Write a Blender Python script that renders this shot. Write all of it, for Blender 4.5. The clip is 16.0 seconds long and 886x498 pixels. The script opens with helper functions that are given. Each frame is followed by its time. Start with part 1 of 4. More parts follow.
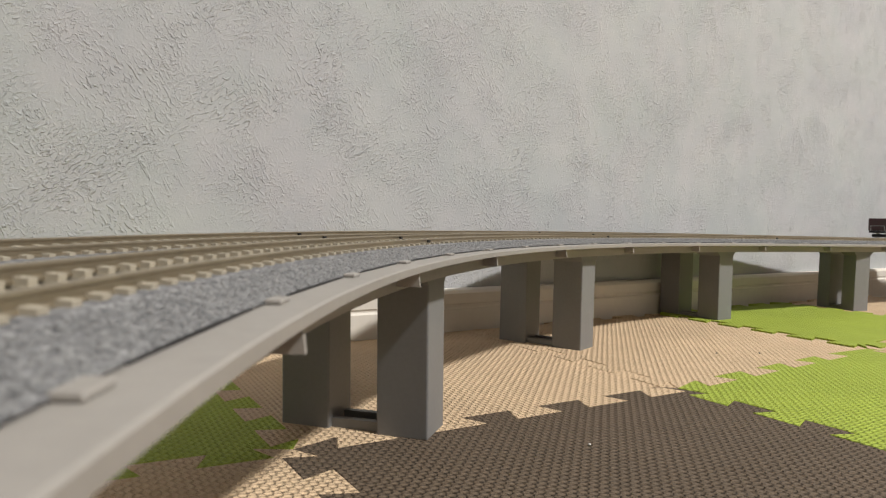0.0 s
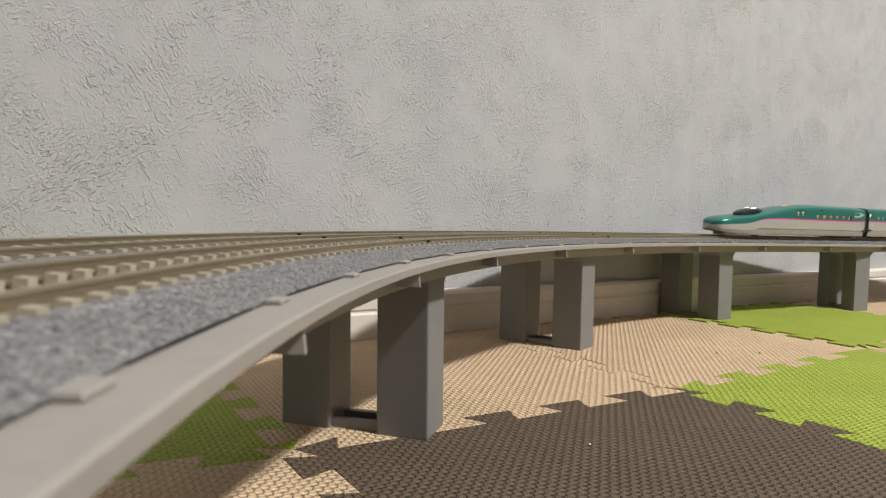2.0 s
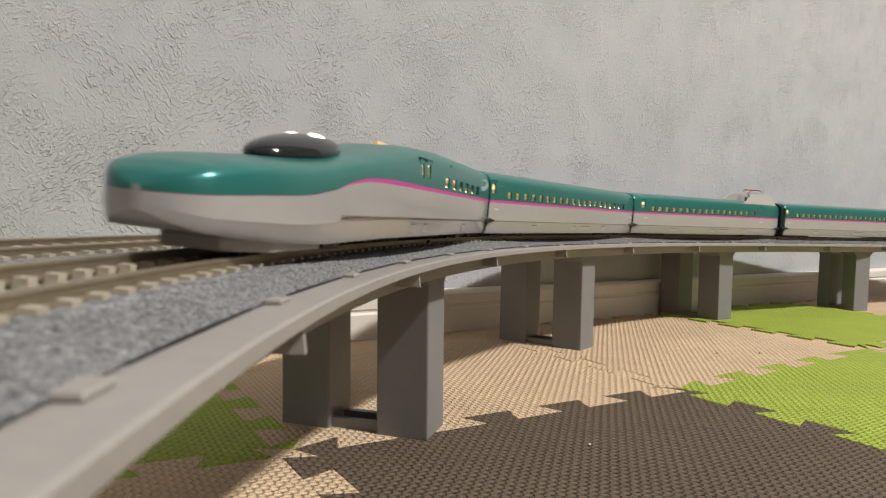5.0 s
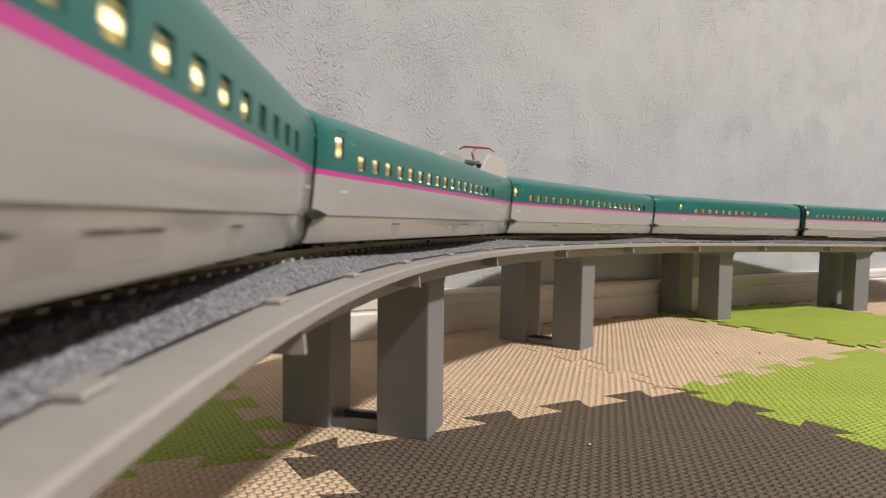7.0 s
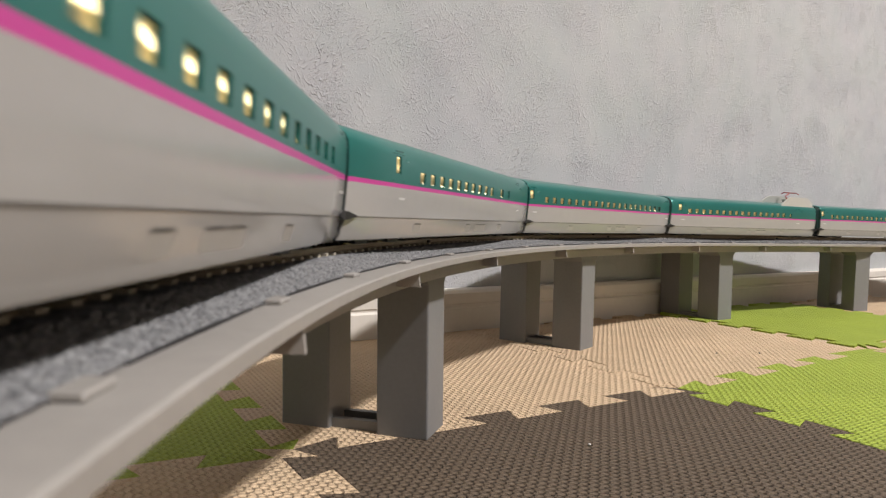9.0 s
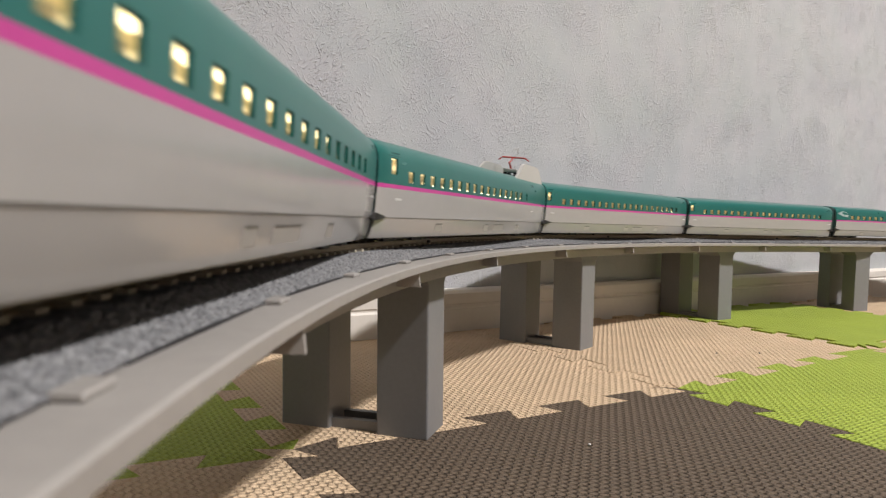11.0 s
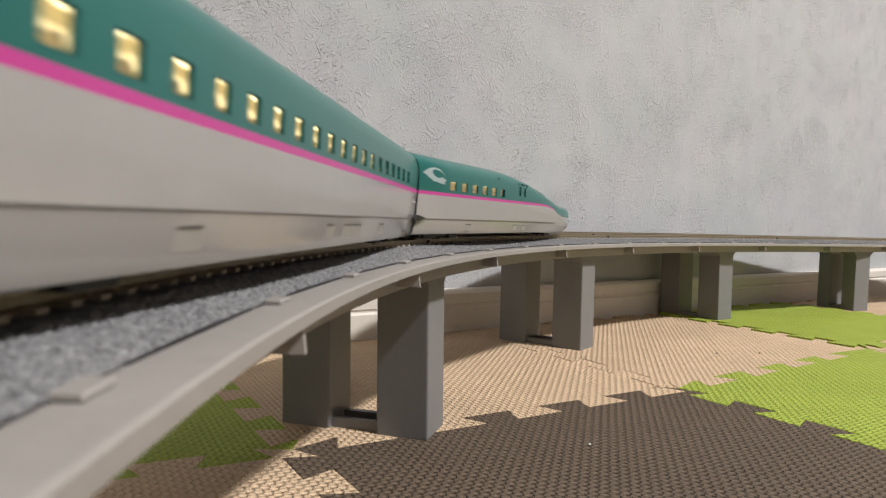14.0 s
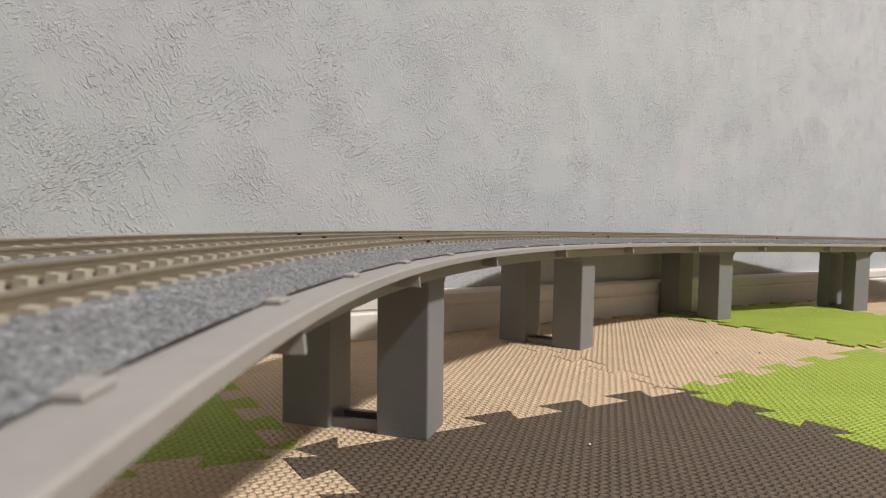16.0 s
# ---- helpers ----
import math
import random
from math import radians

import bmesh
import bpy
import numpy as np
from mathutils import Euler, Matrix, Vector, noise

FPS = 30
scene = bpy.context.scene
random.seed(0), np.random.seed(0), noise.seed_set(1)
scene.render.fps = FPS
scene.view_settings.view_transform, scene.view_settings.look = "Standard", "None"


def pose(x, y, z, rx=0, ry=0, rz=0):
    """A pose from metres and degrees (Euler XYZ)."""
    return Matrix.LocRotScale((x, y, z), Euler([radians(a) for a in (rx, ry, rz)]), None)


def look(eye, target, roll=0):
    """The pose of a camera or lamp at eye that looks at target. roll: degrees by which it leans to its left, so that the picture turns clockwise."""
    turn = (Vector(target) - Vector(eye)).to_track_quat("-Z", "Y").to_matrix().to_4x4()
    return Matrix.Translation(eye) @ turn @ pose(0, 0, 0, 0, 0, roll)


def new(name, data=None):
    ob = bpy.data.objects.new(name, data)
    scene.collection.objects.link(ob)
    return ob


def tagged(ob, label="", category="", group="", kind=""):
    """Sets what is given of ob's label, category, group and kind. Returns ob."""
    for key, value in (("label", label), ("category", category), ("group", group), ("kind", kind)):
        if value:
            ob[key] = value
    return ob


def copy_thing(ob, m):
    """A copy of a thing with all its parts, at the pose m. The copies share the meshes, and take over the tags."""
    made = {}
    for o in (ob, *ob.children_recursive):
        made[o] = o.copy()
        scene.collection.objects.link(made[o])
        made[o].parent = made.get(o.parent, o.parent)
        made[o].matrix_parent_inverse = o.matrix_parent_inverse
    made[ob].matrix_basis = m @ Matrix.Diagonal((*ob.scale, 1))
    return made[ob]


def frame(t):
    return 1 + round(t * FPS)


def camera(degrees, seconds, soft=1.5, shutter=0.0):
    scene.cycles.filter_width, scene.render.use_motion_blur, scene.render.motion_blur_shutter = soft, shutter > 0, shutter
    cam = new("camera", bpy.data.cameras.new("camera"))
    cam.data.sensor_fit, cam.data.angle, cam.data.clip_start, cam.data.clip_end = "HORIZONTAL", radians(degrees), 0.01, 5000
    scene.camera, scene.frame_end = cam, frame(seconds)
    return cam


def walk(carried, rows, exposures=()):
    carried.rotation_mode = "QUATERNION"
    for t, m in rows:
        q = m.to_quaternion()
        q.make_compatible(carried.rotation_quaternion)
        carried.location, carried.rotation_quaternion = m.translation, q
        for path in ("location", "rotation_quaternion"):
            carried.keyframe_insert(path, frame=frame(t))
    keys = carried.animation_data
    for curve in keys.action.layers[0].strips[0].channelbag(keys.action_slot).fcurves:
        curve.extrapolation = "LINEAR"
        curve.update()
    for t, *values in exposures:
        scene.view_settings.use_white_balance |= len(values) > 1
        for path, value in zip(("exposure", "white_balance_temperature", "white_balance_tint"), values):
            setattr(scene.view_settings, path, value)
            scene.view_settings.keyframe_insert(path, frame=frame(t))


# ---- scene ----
CLIP = 16.0
EYE_Z = 0.06224
cam = camera(66.40, CLIP, soft=1.2, shutter=0.35)
EYE = Vector((0.0, 0.0, EYE_Z))
VIEW = look(EYE, EYE + Vector((0.0, math.cos(0.04285), -math.sin(0.04285))), 1.588)
cam.data.dof.use_dof = True
cam.data.dof.focus_distance = 0.42
cam.data.dof.aperture_fstop = 60.0
walk(cam, [(0.0, VIEW), (CLIP, VIEW)], [(0.0, 0.08, 6400, 10), (4.2, 0.08, 6400, 10), (6.3, 0.13, 6420, 14), (9.0, 0.13, 6330, 14), (12.5, 0.13, 6240, 14), (CLIP, 0.11, 6240, 12)])

# ---------------------------------------------------------------- light
world = bpy.data.worlds.new("world")
scene.world = world
world.use_nodes = True
world.node_tree.nodes["Background"].inputs[0].default_value = (0.9, 0.92, 1.0, 1)
world.node_tree.nodes["Background"].inputs[1].default_value = 0.02

LAMP_XY = (1.71, -0.61)
LAMP_Z = 2.41
lamp_data = bpy.data.lights.new("ceiling_lamp_light", "AREA")
lamp_data.shape, lamp_data.size, lamp_data.energy = "DISK", 0.24, 140
lamp_data.color = (1.0, 0.965, 0.91)
lamp_light = new("ceiling_lamp_light", lamp_data)
lamp_light.matrix_world = pose(LAMP_XY[0], LAMP_XY[1], LAMP_Z - 0.09)

# ---------------------------------------------------------------- plan of the track
CX, CY, R = 0.4567, 0.0491, 0.4938
SPACING = 0.0348
TRACK_IN = -0.0030
TURN_END = 1.038
TURN_START = TURN_END - math.pi
Z_PLATE = 0.0524
Z_RAIL = 0.0569
CANT = 0.078


def plan(s, off=0.0):
    """Place and direction on the track line, s metres of arc along it, off metres outward."""
    a = s / R
    b = min(max(a, TURN_START), TURN_END)
    ex = (a - b) * R
    t = Vector((math.sin(b), math.cos(b), 0))
    n = Vector((-math.cos(b), math.sin(b), 0))
    return Vector((CX, CY, 0)) + n * (R + off) + t * ex, t, n


def cant_at(s):
    a = s / R
    over = max(a - TURN_END, TURN_START - a, 0.0)
    return CANT * (1 - min(over / 0.5, 1.0))


# ---------------------------------------------------------------- mesh helpers
def part(name, bm, material, parent=None, label="", smooth=False):
    me = bpy.data.meshes.new(name)
    if smooth:
        for f in bm.faces:
            f.smooth = True
    bm.to_mesh(me)
    bm.free()
    me.materials.append(material)
    ob = new(name, me)
    if parent:
        ob.parent = parent
    if label:
        ob["label"] = label
    return ob


def box(bm, x0, x1, y0, y1, z0, z1, m=None):
    vs = [bm.verts.new((x, y, z)) for z in (z0, z1) for y in (y0, y1) for x in (x0, x1)]
    for q in ((0, 2, 3, 1), (4, 5, 7, 6), (0, 1, 5, 4), (2, 6, 7, 3), (0, 4, 6, 2), (1, 3, 7, 5)):
        bm.faces.new([vs[i] for i in q])
    if m:
        bmesh.ops.transform(bm, matrix=m, verts=vs)
    return vs


def bevel_all(bm, w, seg=2):
    bmesh.ops.bevel(bm, geom=[e for e in bm.edges], offset=w, segments=seg, affect="EDGES", profile=0.6)


def prism(bm, outline, z0, z1):
    lo = [bm.verts.new((x, y, z0)) for x, y in outline]
    hi = [bm.verts.new((x, y, z1)) for x, y in outline]
    n = len(outline)
    bm.faces.new(lo[::-1])
    bm.faces.new(hi)
    for i in range(n):
        bm.faces.new((lo[i], lo[(i + 1) % n], hi[(i + 1) % n], hi[i]))


def tube(bm, p0, p1, r, n=8):
    p0, p1 = Vector(p0), Vector(p1)
    q = (p1 - p0).to_track_quat("Z", "Y").to_matrix()
    rings = [[bm.verts.new(p + q @ Vector((r * math.cos(6.2832 * i / n), r * math.sin(6.2832 * i / n), 0))) for i in range(n)] for p in (p0, p1)]
    for i in range(n):
        bm.faces.new((rings[0][i], rings[0][(i + 1) % n], rings[1][(i + 1) % n], rings[1][i]))
    bm.faces.new(rings[0][::-1])
    bm.faces.new(rings[1])


def sweep(bm, profile, s0, s1, step, closed=True, bank=None):
    """Carries a profile of (off, z) along the track line; bank: the off about which it is canted."""
    n = max(2, int((s1 - s0) / step) + 1)
    rings = []
    for i in range(n):
        s = s0 + (s1 - s0) * i / (n - 1)
        c = cant_at(s)
        ring = []
        for off, z in profile:
            p, t, nn = plan(s, off)
            dz = c * (off - bank) if bank is not None else 0.0
            ring.append(bm.verts.new((p.x, p.y, z + dz)))
        rings.append(ring)
    m = len(profile)
    for i in range(n - 1):
        for j in range(m if closed else m - 1):
            k = (j + 1) % m
            bm.faces.new((rings[i][j], rings[i + 1][j], rings[i + 1][k], rings[i][k]))
    if closed:
        bm.faces.new(rings[0])
        bm.faces.new(rings[-1][::-1])
    bmesh.ops.recalc_face_normals(bm, faces=bm.faces)


def empty(name, m=None):
    ob = new(name)
    ob.empty_display_size = 0.01
    if m:
        ob.matrix_world = m
    return ob


# ---------------------------------------------------------------- materials
class Mat:
    """A small builder for node materials."""

    def __init__(self, name, rough=0.5, metal=0.0, spec=0.5):
        self.m = bpy.data.materials.new(name)
        self.m.use_nodes = True
        self.t = self.m.node_tree
        self.b = self.t.nodes["Principled BSDF"]
        self.b.inputs["Roughness"].default_value = rough
        self.b.inputs["Metallic"].default_value = metal
        self.b.inputs["Specular IOR Level"].default_value = spec
        self.co = self.t.nodes.new("ShaderNodeTexCoord").outputs["Object"]

    def node(self, kind, **kw):
        n = self.t.nodes.new("ShaderNode" + kind)
        for k, v in kw.items():
            if k in n.inputs.keys():
                if isinstance(v, bpy.types.NodeSocket):
                    self.t.links.new(v, n.inputs[k])
                else:
                    n.inputs[k].default_value = v
        return n

    def link(self, a, b):
        self.t.links.new(a, b)

    def noise(self, scale, detail=4, rough=0.6, co=None):
        return self.node("TexNoise", Vector=co or self.co, Scale=scale, Detail=detail, Roughness=rough).outputs["Fac"]

    def ramp(self, fac, stops):
        n = self.node("ValToRGB", Fac=fac)
        while len(n.color_ramp.elements) < len(stops):
            n.color_ramp.elements.new(0.5)
        for e, (p, c) in zip(n.color_ramp.elements, stops):
            e.position = p
            e.color = (*c, 1) if len(c) == 3 else c
        return n.outputs["Color"]

    def math(self, op, a, b=0.0, c=0.0):
        n = self.t.nodes.new("ShaderNodeMath")
        n.operation = op
        for i, v in enumerate((a, b, c)):
            if isinstance(v, bpy.types.NodeSocket):
                self.t.links.new(v, n.inputs[i])
            else:
                n.inputs[i].default_value = v
        return n.outputs[0]

    def mix(self, fac, a, b, mode="MIX"):
        n = self.t.nodes.new("ShaderNodeMix")
        n.data_type, n.blend_type = "RGBA", mode
        for i, v in ((0, fac), (6, a), (7, b)):
            if isinstance(v, bpy.types.NodeSocket):
                self.t.links.new(v, n.inputs[i])
            else:
                n.inputs[i].default_value = (*v, 1) if isinstance(v, tuple) else v
        return n.outputs[2]

    def color(self, c):
        if isinstance(c, bpy.types.NodeSocket):
            self.link(c, self.b.inputs["Base Color"])
        else:
            self.b.inputs["Base Color"].default_value = (*c, 1)
        return self

    def bump(self, h, strength, dist):
        n = self.node("Bump", Height=h, Strength=strength, Distance=dist)
        self.link(n.outputs[0], self.b.inputs["Normal"])
        return self


def plain(name, c, rough=0.5, metal=0.0, vary=0.12, scale=300.0, bump=0.0, dist=0.0002, spec=0.5):
    m = Mat(name, rough, metal, spec)
    n1, n2 = m.noise(scale, 3), m.noise(scale * 0.07, 2)
    f = m.math("MULTIPLY_ADD", n1, 0.5, m.math("MULTIPLY", n2, 0.5))
    lo, hi = tuple(v * (1 - vary) for v in c), tuple(min(1, v * (1 + vary)) for v in c)
    m.color(m.ramp(f, [(0.3, lo), (0.7, hi)]))
    if bump:
        m.bump(n1, bump, dist)
    return m.m


def wallpaper_material():
    m = Mat("wallpaper", 0.75, 0, 0.3)
    warp = m.node("VectorMath", **{})
    warp.operation = "ADD"
    m.link(m.co, warp.inputs[0])
    nz = m.node("TexNoise", Vector=m.co, Scale=200.0, Detail=3.0).outputs["Color"]
    sc = m.node("VectorMath")
    sc.operation = "SCALE"
    m.link(nz, sc.inputs[0])
    sc.inputs["Scale"].default_value = 0.005
    m.link(sc.outputs[0], warp.inputs[1])
    co = warp.outputs[0]
    big = m.noise(11.0, 4, 0.55, co)
    mid = m.noise(42.0, 4, 0.6, co)

    def strokes(turn, along, across, patch_scale, shift, cut):
        """Short raised trowel strokes that lie one way, in loose patches."""
        r = m.node("Mapping", Vector=m.co)
        r.inputs["Rotation"].default_value = (0, math.radians(turn), 0)
        r.inputs["Location"].default_value = (shift, 0, shift)
        st = m.node("VectorMath")
        st.operation = "MULTIPLY"
        m.link(r.outputs[0], st.inputs[0])
        st.inputs[1].default_value = (along, 40.0, across)
        n = m.node("TexNoise", Vector=st.outputs[0], Scale=1.0, Detail=2.0, Roughness=0.5, Distortion=0.6).outputs["Fac"]
        line = m.ramp(n, [(cut, (0, 0, 0)), (cut + 0.16, (1, 1, 1))])
        p = m.node("TexNoise", Vector=r.outputs[0], Scale=patch_scale, Detail=4.0, Roughness=0.65).outputs["Fac"]
        return m.math("MULTIPLY", line, m.ramp(p, [(0.46, (0, 0, 0)), (0.62, (1, 1, 1))]))

    a = strokes(38, 330.0, 820.0, 26.0, 0.0, 0.52)
    b = strokes(-52, 360.0, 880.0, 30.0, 1.7, 0.52)
    c = strokes(12, 600.0, 900.0, 40.0, 3.1, 0.53)
    d = strokes(-64, 90.0, 800.0, 20.0, 5.3, 0.62)
    fine = m.noise(700.0, 3)
    h = m.math("ADD", m.math("MAXIMUM", a, b), m.math("MULTIPLY_ADD", c, 0.7, m.math("MULTIPLY", d, 0.8)))
    hh = m.math("MULTIPLY_ADD", fine, 0.30, h)
    f = m.math("MULTIPLY_ADD", big, 0.6, m.math("MULTIPLY", mid, 0.4))
    tone = m.ramp(f, [(0.35, (0.375, 0.390, 0.405)), (0.5, (0.412, 0.422, 0.434)), (0.66, (0.448, 0.452, 0.460))])
    tint = m.ramp(m.noise(19.0, 3, 0.5, co), [(0.36, (0.98, 1.0, 0.985)), (0.5, (1.0, 1.0, 1.0)), (0.64, (1.01, 0.993, 1.005))])
    m.color(m.mix(1.0, tone, tint, "MULTIPLY"))
    m.bump(hh, 1.0, 0.00046)
    return m.m


def mat_material(name, c):
    """Foam with a raised slanting lattice."""
    m = Mat(name, 0.72, 0, 0.35)
    sep = m.node("SeparateXYZ", Vector=m.co)
    x, y = sep.outputs[0], sep.outputs[1]
    # raised lozenges in a square net along the mat's edges, woven over and under
    k = 2 * math.pi / 0.0027
    e1 = m.math("MULTIPLY", m.math("ADD", x, y), 0.7071 * k)
    e2 = m.math("MULTIPLY", m.math("SUBTRACT", x, y), 0.7071 * k * 1.12)
    lean = m.math("MULTIPLY_ADD", m.math("SINE", e1), 0.75, e2)
    bump = m.math("MULTIPLY", m.math("SINE", e1), m.math("SINE", m.math("MULTIPLY_ADD", m.math("SINE", lean), 0.5, lean)))
    steep = m.math("MINIMUM", m.math("MAXIMUM", m.math("MULTIPLY", bump, 1.7), -1.0), 1.0)
    h = m.math("MULTIPLY_ADD", steep, 0.5, 0.5)
    big, fine = m.noise(18.0, 4), m.noise(900.0, 2)
    f = m.math("MULTIPLY_ADD", big, 0.7, m.math("MULTIPLY", fine, 0.3))
    col = m.ramp(f, [(0.3, tuple(k * 0.86 for k in c)), (0.7, tuple(min(1, k * 1.12) for k in c))])
    m.color(col)
    m.bump(m.math("MULTIPLY_ADD", fine, 0.05, h), 1.0, 0.0010)
    return m.m


def ballast_material():
    m = Mat("ballast", 0.85, 0, 0.25)
    v = m.node("TexVoronoi", Vector=m.co, Scale=1600.0)
    w = m.node("TexVoronoi", Vector=m.co, Scale=3000.0)
    grey = m.node("RGBToBW", Color=v.outputs["Color"]).outputs[0]
    grey2 = m.node("RGBToBW", Color=w.outputs["Color"]).outputs[0]
    big = m.noise(420.0, 3)
    f = m.math("MULTIPLY_ADD", grey, 0.55, m.math("MULTIPLY_ADD", grey2, 0.30, m.math("MULTIPLY", big, 0.15)))
    m.color(m.ramp(f, [(0.25, (0.04, 0.04, 0.043)), (0.42, (0.135, 0.135, 0.14)), (0.58, (0.20, 0.20, 0.205)), (0.78, (0.33, 0.33, 0.33))]))
    m.bump(m.math("SUBTRACT", 1.0, v.outputs["Distance"]), 0.4, 0.0003)
    return m.m


def stone_material():
    m = Mat("ballast_stone", 0.85, 0, 0.25)
    r = m.node("NewGeometry").outputs["Random Per Island"]
    n = m.noise(2500.0, 2)
    f = m.math("MULTIPLY_ADD", r, 0.8, m.math("MULTIPLY", n, 0.2))
    m.color(m.ramp(f, [(0.06, (0.130, 0.132, 0.135)), (0.25, (0.172, 0.174, 0.177)), (0.70, (0.203, 0.204, 0.206)), (0.96, (0.255, 0.255, 0.254))]))
    return m.m


STONE = stone_material()
WALLPAPER = wallpaper_material()
# for walls out of view; tone chosen for the light they bounce back
FAR_WALL = plain("far_wall_paint", (0.255, 0.24, 0.22), 0.7, 0, 0.1, 30, 0.1)
CEILING_PAINT = plain("ceiling_paint", (0.75, 0.75, 0.73), 0.8, 0, 0.05, 90, 0.2)
BASEBOARD_PAINT = plain("baseboard_vinyl", (0.66, 0.62, 0.56), 0.5, 0, 0.06, 120, 0.05)
FLOORING = plain("floor_vinyl", (0.24, 0.16, 0.09), 0.45, 0, 0.2, 40, 0.1)
FOAM = dict(
    brown=mat_material("brown_foam", (0.114, 0.083, 0.056)),
    beige=mat_material("beige_foam", (0.655, 0.485, 0.315)),
    green=mat_material("green_foam", (0.345, 0.43, 0.054)),
)
BALLAST = ballast_material()
DECK = plain("deck_plastic", (0.292, 0.274, 0.252), 0.5, 0, 0.08, 500, 0.12)
PIER = plain("pier_plastic", (0.178, 0.178, 0.178), 0.45, 0, 0.07, 700, 0.15)
TIE = plain("tie_plastic", (0.39, 0.35, 0.275), 0.6, 0, 0.15, 900, 0.3)
RAIL = plain("rail_nickel", (0.33, 0.28, 0.20), 0.42, 0.75, 0.15, 400)
GREEN = plain("train_green", (0.025, 0.165, 0.146), 0.28, 0.35, 0.05, 250, 0)
WHITE = plain("train_white", (0.345, 0.338, 0.326), 0.12, 0, 0.03, 250, 0)
PINK = plain("train_pink", (0.50, 0.05, 0.27), 0.3, 0, 0.03, 250, 0)
BLACK = plain("black_plastic", (0.011, 0.011, 0.012), 0.6, 0, 0.1, 500)
DARK = plain("dark_grey", (0.09, 0.085, 0.08), 0.5, 0, 0.05, 500)
GREEN_DARK = plain("window_band_green", (0.0, 0.085, 0.07), 0.2, 0.1, 0.05, 500)
SILVER = plain("emblem_silver", (0.36, 0.45, 0.45), 0.3, 0.2, 0.05, 400)
RED = plain("red_arm", (0.42, 0.05, 0.04), 0.4, 0, 0.1, 800)
MAROON = plain("maroon_paint", (0.045, 0.012, 0.013), 0.45, 0, 0.1, 500)


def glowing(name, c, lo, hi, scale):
    """Plastic with light put in as emission, brighter here and there at random."""
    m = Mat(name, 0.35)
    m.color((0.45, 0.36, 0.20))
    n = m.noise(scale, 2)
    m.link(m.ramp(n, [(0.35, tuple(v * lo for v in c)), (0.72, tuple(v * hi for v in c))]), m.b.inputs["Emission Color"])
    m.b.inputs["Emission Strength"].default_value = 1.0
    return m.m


def pane_glass():
    m = bpy.data.materials.new("clear_pane")
    m.use_nodes = True
    t = m.node_tree
    t.nodes.clear()
    out = t.nodes.new("ShaderNodeOutputMaterial")
    mix = t.nodes.new("ShaderNodeMixShader")
    clear = t.nodes.new("ShaderNodeBsdfTransparent")
    clear.inputs[0].default_value = (0.80, 0.82, 0.76, 1)
    gloss = t.nodes.new("ShaderNodeBsdfGlossy")
    gloss.inputs["Roughness"].default_value = 0.08
    fres = t.nodes.new("ShaderNodeFresnel")
    fres.inputs[0].default_value = 1.45
    t.links.new(fres.outputs[0], mix.inputs[0])
    t.links.new(clear.outputs[0], mix.inputs[1])
    t.links.new(gloss.outputs[0], mix.inputs[2])
    t.links.new(mix.outputs[0], out.inputs[0])
    return m


PANE = pane_glass()


def glow_plate_material():
    """Plate added inside the car: window light painted as bright bands and warm glow."""
    m = Mat("glow_plate", 0.35)
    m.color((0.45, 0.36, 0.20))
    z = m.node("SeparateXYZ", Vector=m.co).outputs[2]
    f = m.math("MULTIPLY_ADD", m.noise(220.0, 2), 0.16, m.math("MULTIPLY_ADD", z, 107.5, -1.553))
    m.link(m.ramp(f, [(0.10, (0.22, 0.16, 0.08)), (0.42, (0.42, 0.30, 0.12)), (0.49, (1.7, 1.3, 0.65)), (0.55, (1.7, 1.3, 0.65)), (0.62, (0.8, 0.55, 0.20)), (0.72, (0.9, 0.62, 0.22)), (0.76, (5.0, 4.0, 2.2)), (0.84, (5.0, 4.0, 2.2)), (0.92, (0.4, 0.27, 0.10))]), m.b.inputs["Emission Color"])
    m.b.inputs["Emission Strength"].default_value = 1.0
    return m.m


GLOW_PLATE = glow_plate_material()
# seats glow a little themselves, in place of lamplight in the cabin
SEAT_GLOW = glowing("seat_glow", (1.0, 0.70, 0.34), 0.10, 0.30, 300.0)
GLOW_BEAD = glowing("glow_bead", (1.0, 0.86, 0.58), 4.0, 16.0, 140.0)
HEADLIGHT = glowing("headlight", (0.95, 0.98, 1.0), 2.5, 3.5, 200.0)
HOOD = plain("hood_rubber", (0.004, 0.026, 0.023), 0.5, 0, 0.1, 500)
HATCH = plain("skirt_hatch", (0.30, 0.285, 0.265), 0.4, 0, 0.05, 500)
HATCH_GREEN = plain("display_green", (0.07, 0.22, 0.20), 0.25, 0.2, 0.05, 500)
SHIELD = plain("shield_grey", (0.43, 0.415, 0.385), 0.4, 0, 0.05, 500)
MARKING = plain("marking_white", (0.46, 0.455, 0.45), 0.4, 0, 0.05, 500)
LAMP_GLOW = Mat("lamp_diffuser", 0.5).color((0.8, 0.8, 0.78)).m
lamp_bsdf = LAMP_GLOW.node_tree.nodes["Principled BSDF"]
lamp_bsdf.inputs["Emission Color"].default_value = (1.0, 0.95, 0.86, 1)
lamp_bsdf.inputs["Emission Strength"].default_value = 4.0
CAB_GLASS = Mat("cab_glass", 0.05).color((0.015, 0.017, 0.02)).m

